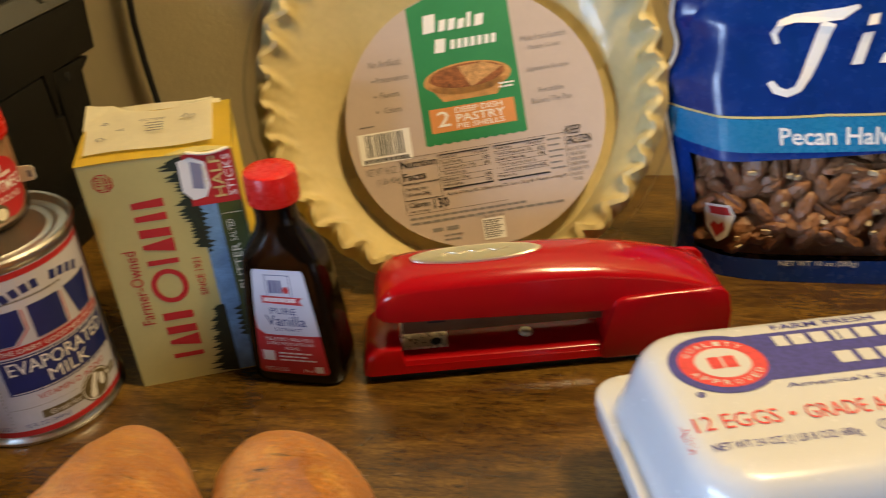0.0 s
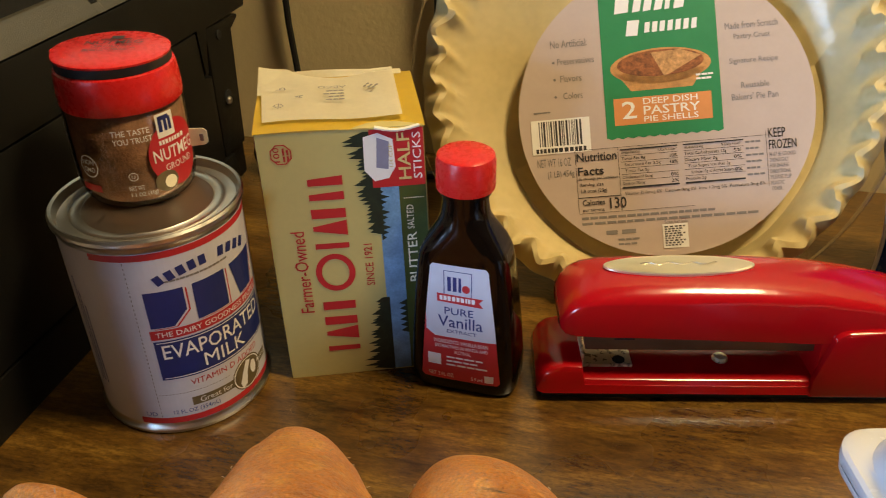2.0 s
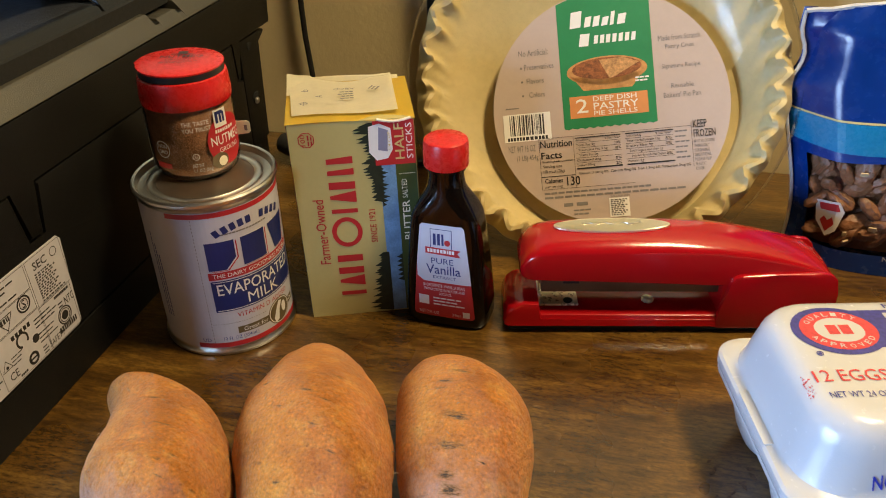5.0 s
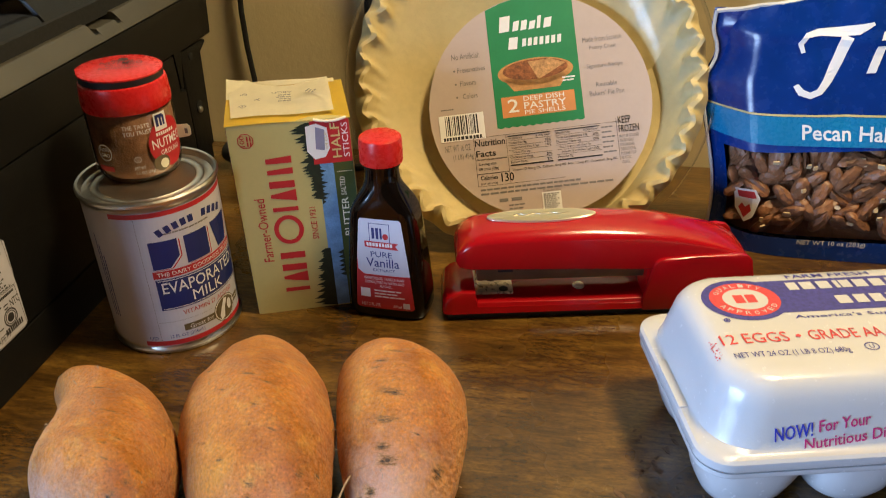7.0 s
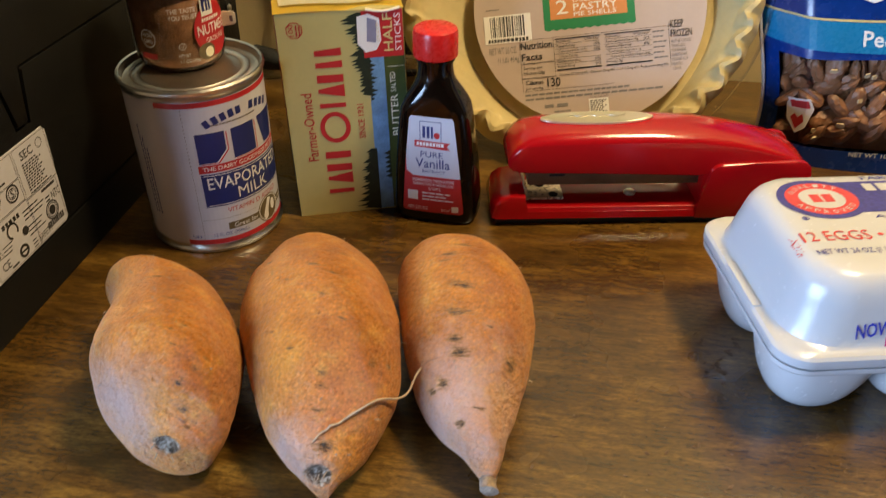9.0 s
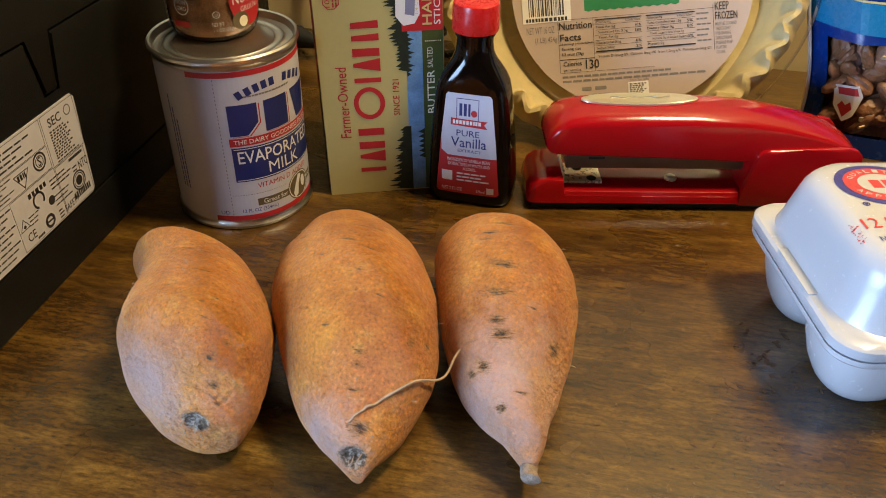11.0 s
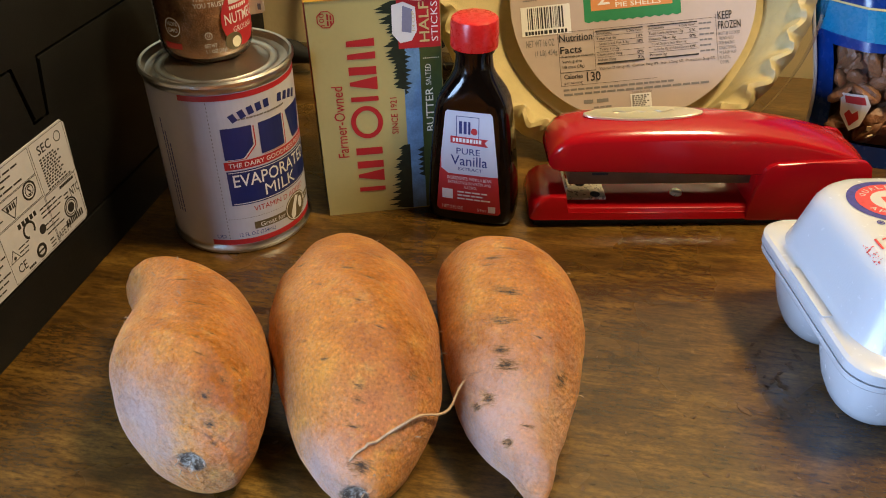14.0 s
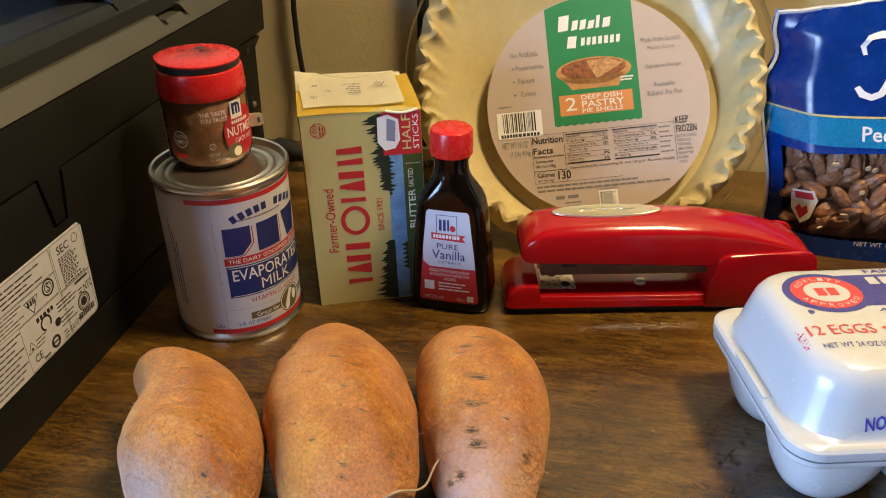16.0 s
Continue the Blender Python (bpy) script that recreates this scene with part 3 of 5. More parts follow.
# ---- evaporated milk can ----
def build_can():
    c = thing("milk_can", pose(-0.1229, 0.3725, 0), "unopened tin can of evaporated milk with white paper label", "can")
    R, H = 0.0366, 0.0978
    prof = [(0.0345, 0.0018), (0.0362, 0.0), (0.0378, 0.0006), (0.0380, 0.0022), (0.0370, 0.0034), (R, 0.0048), (R, 0.0925), (0.0372, 0.0940), (0.0383, 0.0952), (0.0384, 0.0968),
            (0.0376, H), (0.0364, 0.0974), (0.0358, 0.0955), (0.0352, 0.0940), (0.0318, 0.0938), (0.0306, 0.0945), (0.0296, 0.0938), (0.0268, 0.0938), (0.0260, 0.0944), (0.0250, 0.0938), (0.004, 0.0938)]
    part("tin", turned(prof, 96), STEEL, c, "bare tinned steel with ribbed lid")

    def on(u, v, h):
        # u: degrees round from the side that faces the room, v: millimetres up
        r = R + 0.0002 + h * 0.001
        return (r * math.sin(radians(u)), -r * math.cos(radians(u)), v * 0.001)
    D = 1 / 0.60  # degrees to a millimetre
    ink("label", oblong(-180, 5.2, 180, 91.6), WHITE_P, c, on, 0.0, 4.0, "white paper label")
    m = 62.5

    def g(polys, cx=m):
        return [[(cx + x * D, y) for x, y in q] for q in polys]
    red = oblong(-8, 88.3, 200, 91.2) + oblong(-2, 5.4, 200, 8.6)
    red += g(oblong(-26.5, 50.6, 26.5, 55.2)) + g(words("VITAMIN D ADDED", -16, 24.6, 17, 27.6, 0.0))
    # the large name as plain solid shapes: two blocks and a wedge
    big = [[(-25.6, 56.4), (-17.0, 56.4), (-11.4, 63.0), (-11.4, 73.6), (-25.6, 73.6)]] + oblong(-8.0, 56.4, 5.8, 73.6)
    big += [[(8.8, 73.6), (12.6, 56.4), (21.6, 56.4), (25.4, 73.6)]]
    red += g(moved(big, 1.3, -0.7))
    ink("red_print", red, RED, c, on, 0.08, 4.0)
    ink("white_print", g(moved(big, 0.7, -0.35)), WHITE_P, c, on, 0.12, 4.0)
    nav = g(big) + g(oblong(-26, 29.6, 26, 49.8))
    for i in range(10):
        a = -19 + i * 4.2
        y = 82.4 - 0.0105 * a * a
        nav += g(spun(oblong(a - 1.6, y - 2.1, a + 1.3, y + 2.2), -a * 1.4, a, y)) if i != 5 else []
    ink("navy_print", moved(nav, 0, 0), NAVY, c, on, 0.16, 4.0)
    w2 = g(words("EVAPORATED", -23.5, 40.4, 23.5, 47.6, 0.02)) + g(words("MILK", -9, 32.4, 10, 39.0, 0.0)) + g(oblong(-25, 48.7, 25, 49.1)) + g(oblong(-25, 30.3, 25, 30.7))
    w2 += g(words("THE DAIRY GOODNESS PEOPLE", -24.5, 51.7, 24.5, 54.2, 0.012))
    ink("white_lettering", w2, WHITE_I, c, on, 0.24, 4.0)
    br = g(oblong(-17, 13.6, 3, 18.0)) + g(oblong(14, 14.6, 24, 19.0)) + g(oval(9, 16.4, 8.6, 8.4))
    ink("brown_print", br, BROWN_I, c, on, 0.10, 4.0)
    cr = g(hoop(9, 16.4, 8.0, 7.8, 0.5)) + g(words("Great for", -14, 14.4, 0, 17.2)) + g([[(5, 9.6), (7.5, 11), (8.5, 17), (11, 22), (8.5, 23.0), (6, 18), (4, 13)]]) + g(oval(12.3, 17, 1.8, 3.6, 20)) + g(words("Recipes", 15.5, 15.6, 23.4, 18.2))
    ink("cream_print", cr, WHITE_I, c, on, 0.18, 4.0)
    bl = g(words("12 FL OZ (354mL)", -25, 8.9 + 0.6, -6.5, 12.4, 0.01)) + g(words("UD", -36, 9.6, -31.5, 11.8))
    bl += [[(u, v) for u, v in q] for q in lines(-34, 22, -24, 76, 3, 16, 3, thick=0.4, up=True)] + lines(-62, 20, -48, 70, 4, 9, 5, thick=0.4, up=True)
    ink("blue_print", bl, BLUE, c, on, 0.10, 4.0)
    dots = [q for i in range(38) for q in oblong(12.4, 9 + i * 2.1, 13.0, 10.0 + i * 2.1)] + [q for i in range(22) for q in oblong(14 + i * 2.2, 21.2, 15.2 + i * 2.2, 21.5)]
    ink("grey_print", dots + g(lines(-17, 76.6, 17, 78.4, 1, 14, 8)), GREY_I, c, on, 0.09, 4.0)
    return c


build_can()


# ---- nutmeg jar ----
def build_jar():
    j = thing("spice_jar", pose(-0.1325, 0.3850, 0.0942), "glass jar of ground nutmeg with red lid standing on the can", "jar")
    R = 0.0232
    gl = part("glass", turned([(0.010, 0.0008), (0.0185, 0.0), (0.0208, 0.0012), (0.0224, 0.0045), (R, 0.009), (R, 0.0385), (0.0226, 0.0425), (0.0210, 0.0440), (0.0208, 0.0452)], 72, True, False), GLASS, j, "clear glass")
    gl.visible_shadow = False
    part("ground_nutmeg", turned([(0.004, 0.0022), (0.0185, 0.0022), (0.0205, 0.0045), (0.0222, 0.0095), (0.0223, 0.0375), (0.0212, 0.0405), (0.006, 0.0412)], 48), POWDER, j, "brown ground spice filling the jar")
    lid = part("lid", turned([(0.0205, 0.0400), (0.0232, 0.0402), (0.0235, 0.0412), (0.0236, 0.0450), (0.0230, 0.0525), (0.0226, 0.0541), (0.0214, 0.0548), (0.004, 0.0548)], 72), REDCAP, j, "red plastic lid")
    part("ring", turned([(0.0212, 0.0544), (0.0218, 0.0548), (0.0219, 0.0580), (0.0214, 0.0584), (0.004, 0.0584)], 72), BLACKCAP, lid, "black shaker ring")
    top = []
    for r, z in ((0.0213, 0.0582), (0.0221, 0.0584), (0.0222, 0.0592), (0.0214, 0.0597), (0.004, 0.0597)):
        top.append([(x * (1.05 if 150 < a < 205 else 1), y, z + 0.0004 * math.cos(radians(a - 170))) for a, (x, y, _) in ((360 * i / 72, q) for i, q in enumerate(ring(r, z, 72)))])
    part("flap", loft(top), REDCAP, lid, "red hinged flap")
    T = pose(0, 0, 0, 0, 0, 18)

    def flat(u, v, h):
        q = T @ Vector((u * 0.001, v * 0.001, 0.0598 + h * 0.001))
        return (q.x, q.y, q.z)
    ink("print", words("NUTMEG", -11, 3.5, 11, 7.6, 0.02) + words("GROUND", -7.5, -0.6, 7.5, 2.0) + lines(-10, -5, 10, -2, 2, 6, 3, thick=0.35) + oblong(-2.5, 10.5, 2.5, 13.5) + oblong(-6, 9, 6, 10), BLACK_I, lid, flat, 0.5)

    def on(u, v, h):
        r = R + 0.0002 + h * 0.001
        return (r * math.sin(radians(u)), -r * math.cos(radians(u)), v * 0.001)
    D = 1 / 0.405

    def g(polys, cx):
        return [[(cx + x * D, y) for x, y in q] for q in polys]
    ink("red_print", g(oval(0, 21, 12.4, 14.0), 77) + g(oblong(-8, 8.5, 2, 11.5), -10), RED, j, on, 0.05, 5.0)
    wh = g(words("NUTMEG", -10.5, 19.0, 10.5, 24.4, 0.03), 77) + g(words("GROUND", -6.5, 14.6, 7.5, 17.4), 77) + g(oblong(-5.5, 28.6, 2.5, 38.4), 73) + g(bars(-6.5, 25.8, 6.5, 27.6, 8, seed=4), 75)
    wh += g(words("THE TASTE", -7.6, 32.4, 6.6, 34.8, 0.015), 36) + g(words("YOU TRUST", -7.6, 29.0, 7.2, 31.4, 0.015), 36) + g(hoop(0, 19.5, 4.4, 4.8, 0.5), -14) + g(words("NON", -2.8, 20.2, 2.8, 22.4, 0.02), -14) + g(words("GMO", -2.8, 17.0, 2.8, 19.2, 0.02), -14)
    wh += g(words("NET WT", -4.5, 9.4, 1.2, 11.4), 34) + g(words("1.1 OZ (31g)", -5, 6.2, 5.0, 8.4), 36) + g(hoop(0, 15.4, 1.8, 1.8, 0.3, n=20), 29) + g(words("U", -0.6, 14.6, 0.6, 16.2), 29)
    wh += g(lines(-8, 6, 2, 36, 3, 8, 4, thick=0.35, up=True), -48)
    ink("white_print", wh, WHITE_I, j, on, 0.12, 5.0)
    ink("blue_print", g(oblong(-4.6, 31.0, -3.0, 37.4), 73) + g(oblong(-2.2, 31.0, -0.8, 37.4), 73) + g(oblong(-4.6, 35.6, 0.4, 37.4), 73) + g(oblong(-0.2, 31.0, 1.2, 36.4), 73), NAVY, j, on, 0.18, 5.0)
    ink("brown_print", g(oval(0, 10.5, 5.0, 4.4, 24), 60), BROWN_I, j, on, 0.10, 5.0)
    ink("seed_print", g(oval(1.4, 9.9, 2.6, 2.8, 24), 60), FLAP, j, on, 0.16, 5.0)
    # the stiff loose end of the label, standing off the glass
    bm = slab([(0.0, 0.0), (0.0070, 0.0012), (0.0084, 0.0024), (0.0084, 0.0072), (0.0070, 0.0084), (0.0, 0.0080)], -0.0002, 0.0002, "y")
    bmesh.ops.transform(bm, matrix=pose(0.0218, 0.0060, 0.0175, 0, 0, 8), verts=bm.verts)
    tab = part("label_tab", bm, FLAP, j, "pale loose end of the label", smooth=False)
    part("tab_print", box(0.0270, 0.0286, 0.0062, 0.0066, 0.0205, 0.0235), GREY_I, tab)
    return j


build_jar()


# ---- butter box ----
def build_butter():
    b = thing("butter_box", pose(-0.0742, 0.3812, 0, 0, 0, 20.5), "upright cream and yellow butter box with torn open top flap", "box")
    W, D, H = 0.0680, 0.0600, 0.1212

    def lean(z):
        return 0.0075 * (z / H)
    bm = bmesh.new()
    rings = []
    for i in range(13):
        z = H * i / 12
        k, o = 0.0008 * math.sin(math.pi * i / 12), lean(z)
        pts = []
        for (x0, y0), (x1, y1) in (((0, 0), (W, 0)), ((W, 0), (W, D)), ((W, D), (0, D)), ((0, D), (0, 0))):
            for s in range(6):
                t = s / 6
                w = k * math.sin(math.pi * t)
                nx, ny = (y1 - y0), (x0 - x1)
                ln = math.hypot(nx, ny)
                pts.append((x0 + (x1 - x0) * t + nx / ln * w - o * 0.35, y0 + (y1 - y0) * t + ny / ln * w + o, z))
        rings.append(pts)
    part("carton", loft(rings, bm=bm), CREAM, b, "cream printed card")

    def front(u, v, h):
        z = v * 0.001
        k = 0.0008 * math.sin(math.pi * max(0, min(1, z / H))) * math.sin(math.pi * max(0, min(1, u * 0.001 / W)))
        return (u * 0.001 - lean(z) * 0.35, -0.00015 - h * 0.001 - k + lean(z), z)
    C = (6.0, 10.0)
    rnd = random.Random(5)
    pine = []
    for lo, hi, n in ((74, 119, 26), (1.5, 40, 24)):
        for i in range(n):
            y = lo + (hi - lo) * i / n
            wid = 12.5 * (0.45 + 0.55 * (i / n if lo > 50 else 1 - i / n)) * (0.75 + 0.5 * rnd.random())
            pine += [[(48.5, y - 1.2), (48.5, y + 2.6), (48.5 - wid * 0.5, y + 1.9 + rnd.random()), (48.5 - wid, y + 0.4 * rnd.random())]]
    ink("lake_print", oblong(47.2, 0.6, 56.2, 96), LAKE, b, front, 0.04, C)
    ink("olive_print", oblong(56.2, 0.6, 67.6, 95), OLIVE, b, front, 0.04, C)
    ink("pine_print", pine + [[(47.5, 70 + i * 2.4), (49.6 + 1.2 * (i % 3), 71.3 + i * 2.4), (47.5, 73 + i * 2.4)] for i in range(10)] + [[(52.5, 22 + 3 * i), (56.2, 20.5 + 3 * i), (56.2, 24 + 3 * i)] for i in range(6)], PINE, b, front, 0.09, C)
    red = oblong(45.5, 95, 67.6, 120.4) + words("Farmer-Owned", 8.5, 36, 14.5, 77, 0.01, True) + words("SINCE 1921", 39.0, 48, 42.6, 69, 0.012, True)
    for y0, hh, shape in ((14.0, 5.2, 0), (20.2, 7.2, 1), (28.6, 7.0, 2), (36.8, 6.8, 2), (68.0, 5.2, 0), (74.2, 7.2, 1), (82.6, 7.0, 2), (91.0, 5.4, 3), (97.6, 6.0, 3)):
        if shape == 0:
            red += oblong(18.5, y0, 33, y0 + 2.6)
        elif shape == 1:
            red += [[(33, y0), (33, y0 + hh), (18.5, y0 + hh / 2 + 1.0), (18.5, y0 + hh / 2 - 1.0)]]
        elif shape == 2:
            red += [[(18.5, y0), (33, y0), (33, y0 + hh * 0.62), (18.5, y0 + hh * 0.62)]]
        else:
            red += [[(18.5, y0), (33, y0), (33, y0 + hh * 0.7), (18.5, y0 + hh * 0.5)]]
    red += hoop(25.8, 56, 8.6, 9.4, 2.6)
    red += hoop(9.5, 112.2, 4.6, 4.6, 0.5, n=8, a0=22.5, a1=382.5) + words("100", 6.4, 109, 9.0, 115.4, 0.01, True) + lines(9.8, 109, 13, 115.4, 2, 2, 3, up=True, thick=0.5)
    ink("red_print", red, RED, b, front, 0.12, C)
    ink("white_print", [[(42.5, 103), (46.5, 98), (52.5, 99), (55.5, 104), (55.0, 116), (49, 119), (43, 117.5)]] + words("STICKS", 62.9, 98, 66.4, 118.5, 0.005, True), WHITE_I, b, front, 0.18, C)
    ink("wrapper_print", [[(47.5, 104), (52.5, 103), (53.5, 115), (48.5, 117)]], mat("grey_blue_ink", (0.25, 0.25, 0.36), 0.5), b, front, 0.22, C)
    ink("gold_print", words("HALF", 56.6, 98, 61.8, 118.5, 0.03, True) + words("1/4 CUP", 53.0, 104, 54.6, 114, 0.0, True), GOLD_I, b, front, 0.24, C)
    ink("pale_green_print", words("BUTTER", 58.4, 48, 62.6, 73, 0.02, True) + words("SALTED", 58.8, 74.5, 61.8, 86, 0.0, True) + [q for i in range(9) for q in oblong(58 + i, 89, 58.5 + i, 89.5)], FLAP, b, front, 0.12, C)

    def left(u, v, h):
        z = v * 0.001
        return (-0.00025 - h * 0.001 - lean(z) * 0.35 - 0.0008 * math.sin(math.pi * u * 0.001 / D), u * 0.001 + lean(z), z)
    ink("red_side", oblong(1.2, 62, 59, 120), RED, b, left, 0.05, C)
    ink("green_side", oblong(1.2, 1, 59, 62), PINE, b, left, 0.05, C)

    def right(u, v, h):
        z = v * 0.001
        return (W + 0.00025 + h * 0.001 - lean(z) * 0.35 + 0.0008 * math.sin(math.pi * u * 0.001 / D), u * 0.001 + lean(z), z)
    ink("yellow_side", oblong(0.6, 1, 59, 120), YELLOW, b, right, 0.05, C)
    # top: yellow card, then the bare inner side of the torn flap lying over it
    o = lean(H)

    def sheet(name, f, nx, ny, m, label):
        bm = bmesh.new()
        g2 = [[bm.verts.new(f(i / nx, j / ny)) for j in range(ny + 1)] for i in range(nx + 1)]
        for i in range(nx):
            for j in range(ny):
                bm.faces.new((g2[i][j], g2[i + 1][j], g2[i + 1][j + 1], g2[i][j + 1]))
        bmesh.ops.solidify(bm, geom=bm.faces[:], thickness=0.0004)
        return part(name, bm, m, b, label)
    X0 = -o * 0.35
    sheet("top_flap", lambda s, t: (X0 - 0.0006 + (W + 0.0012) * s, o - 0.0004 + 0.0600 * t, H + 0.0011 + 0.0006 * math.sin(6 * s + 2 * t) - 0.0010 * (1 - t) ** 6), 12, 8, YELLOW, "yellow outer flap with creased front edge")
    # the bare underside folded over: a wide sheet with a finger hole cut from its rear edge
    def bare(s, t):
        x = X0 + 0.0002 + 0.0600 * s + 0.0030 * (1 - t) * (1 - s)
        back = 0.0500 - 0.0090 * max(0.0, 1 - ((s - 0.52) / 0.30) ** 2) ** 0.5 * (1 if abs(s - 0.52) < 0.30 else 0)
        return (x, o + 0.0065 + (back + 0.0040 - 0.0015 * math.sin(5 * s)) * t, H + 0.0022 + 0.0030 * t * t * (1 - s) ** 2 + 0.0005 * math.sin(7 * s) + 0.0009 * t)
    sheet("torn_flap", bare, 40, 10, FLAP, "bare card underside of the torn flap")
    sheet("back_flap", lambda s, t: (X0 + 0.002 + 0.062 * s, o + 0.0560 + 0.0030 * t, H + 0.0020 + 0.0026 * t * (0.7 + 0.3 * math.sin(4 * s))), 12, 3, FLAP, "raised torn rear flap")
    sheet("corner_flap", lambda s, t: (X0 - 0.0004 + 0.010 * s, o + 0.036 + 0.022 * t, H + 0.0026 + 0.0052 * t * (1 - 0.4 * s)), 4, 4, FLAP, "raised white corner of the flap")

    def topf(u, v, h):
        t = max(0, (v - 13.5) / 38)
        return (X0 + u * 0.001, o + v * 0.001, H + 0.0036 + 0.0030 * t * t * max(0, 1 - u / 58) ** 2 + 0.0009 * t + h * 0.001)
    ink("print", spun(words("ABCD", 26, 36, 38, 38.5), 180, 32, 37) + spun(lines(28, 22, 37, 34, 4, 3, 4, thick=0.4), 180, 32.5, 28) + hoop(9.5, 19.5, 2.0, 2.0, 0.35, n=20) + oblong(7, 19.3, 12, 19.6) + oblong(9.3, 17, 9.6, 22) + spun(words("A", 16, 26, 19, 29.5), 90, 17.5, 28) + spun(words("b", 9, 34, 11.6, 38), 90, 10, 36) + spun(lines(46, 34, 52, 40, 3, 2, 4, thick=0.5), 60, 49, 37), GREY_I, b, topf, 0.05)
    tear = [(X0 + 0.048 + 0.0013 * i, o - 0.0004 - 0.0003 * (i % 2), H + 0.0003 - 0.0016 * math.sin(math.pi * i / 14)) for i in range(15)]
    part("torn_edge", tube(tear, 0.0008, 6), FLAP, b, "torn paper edge")
    return b


build_butter()


# ---- vanilla bottle ----
def build_bottle():
    v = thing("vanilla_bottle", pose(0.0060, 0.4030, 0, 0, 0, -3) @ Matrix.Diagonal((1.02, 1.02, 1.010, 1)), "dark brown bottle of vanilla extract with red screw cap", "bottle")
    st = [(0.0, 0.0205, 0.0125), (0.0008, 0.0228, 0.0142), (0.0030, 0.0240, 0.0150), (0.012, 0.0243, 0.0152), (0.030, 0.0232, 0.0146), (0.050, 0.0214, 0.0137), (0.064, 0.0198, 0.0129),
          (0.070, 0.0186, 0.0125), (0.0745, 0.0165, 0.0120), (0.0790, 0.0138, 0.0112), (0.0830, 0.0115, 0.0106), (0.0870, 0.0102, 0.0100), (0.0920, 0.0096, 0.0096), (0.0975, 0.0096, 0.0096)]

    def section(a, b, z, n=64):
        p = 2 + 2.6 * max(0, min(1, (0.086 - z) / 0.014))
        e = 2 / p
        out = []
        for i in range(n):
            t = 2 * math.pi * i / n
            c, s = math.cos(t), math.sin(t)
            out.append((-0.0022 * min(1, z / 0.09) + a * math.copysign(abs(c) ** e, c), b * math.copysign(abs(s) ** e, s), z))
        return out
    part("glass", loft([section(a, b, z) for z, a, b in st]), AMBER, v, "dark amber glass")
    part("neck_ring", loft([ring(r, z, 40, -0.0022) for r, z in ((0.0096, 0.0955), (0.0106, 0.0960), (0.0106, 0.0975), (0.0096, 0.0980))]), AMBER, v)
    n = 80
    cap = []
    for r, z in ((0.0110, 0.0982), (0.0119, 0.0984), (0.0120, 0.0995), (0.0119, 0.1105), (0.0115, 0.1126), (0.0104, 0.1134), (0.004, 0.1134)):
        k = 0.00012 if 0.099 < z < 0.111 else 0
        cap.append([(-0.0022 + (r + k * (i % 2)) * math.cos(2 * math.pi * i / n), (r + k * (i % 2)) * math.sin(2 * math.pi * i / n), z) for i in range(n)])
    part("cap", loft(cap), REDCAP, v, "red ribbed plastic cap")

    def on(u, w, h):
        z = w * 0.001
        for (z0, a0, b0), (z1, a1, b1) in zip(st, st[1:]):
            if z0 <= z <= z1:
                t = (z - z0) / (z1 - z0)
                a, b = a0 + (a1 - a0) * t, b0 + (b1 - b0) * t
        p = 4.6
        x = u * 0.001
        q = max(0.0, 1 - abs(min(1, abs(x) / a)) ** p) ** (1 / p)
        return (-0.0022 * min(1, z / 0.09) + x, -b * q - 0.00018 - h * 0.001, z)
    C = (3.0, 8.0)
    ink("red_label", [[(-17.8, 9), (-16.5, 7.6), (16.5, 7.6), (17.8, 9), (15.2, 40), (12.4, 66), (11.2, 67.5), (-11.2, 67.5), (-12.4, 66), (-15.2, 40)]], RED, v, on, 0.0, C, "red and white paper label")
    ink("white_label", [[(-14.8, 34), (-11, 31.2), (16.0, 31.2), (15.2, 40), (12.4, 66), (11.2, 67.5), (-11.2, 67.5), (-12.4, 66), (-14.9, 42)]], WHITE_P, v, on, 0.06, C)
    ink("navy_print", hoop(-0.5, 58.5, 8.6, 9.0, 0.5, n=4, a0=45, a1=405) + oblong(-5.0, 55, -3.4, 62) + oblong(-2.6, 55, -1.0, 62) + oblong(-0.2, 55, 1.0, 62) + words("PURE", -6.4, 43.2, 6.2, 46.8, 0.01) + words("Vanilla", -9.4, 36.6, 10.2, 42.4, 0.015) + words("EXTRACT", -5.6, 33.6, 7.6, 35.4, 0.01), NAVY, v, on, 0.12, C)
    ink("red_print", oval(3.0, 56.8, 1.7, 1.9, 18) + [[(-9.6, 49.4), (10.4, 48.6), (8.6, 51.0), (10.4, 53.0), (-9.6, 53.4)]], RED, v, on, 0.14, C)
    ink("white_print", bars(-8.4, 50.2, 7.4, 52.4, 9, seed=5) + words("INGREDIENTS: VANILLA BEAN", -11.5, 27.8, 12.5, 29.8) + words("EXTRACTIVES IN WATER AND", -11, 25.2, 12.5, 27.0) + words("ALCOHOL.", -2.5, 22.6, 5.0, 24.4) + lines(-6, 15.2, 13, 21.5, 3, 4, 7, thick=0.42) + oblong(-14.5, 15.5, -8.5, 21.5) + words("NET 2 FL OZ", -14.5, 9.2, -3, 11.4) + words("59ml", 5, 9.2, 10, 11.0) + oblong(11, 9.0, 15, 13.0), WHITE_I, v, on, 0.16, C)
    return v


build_bottle()


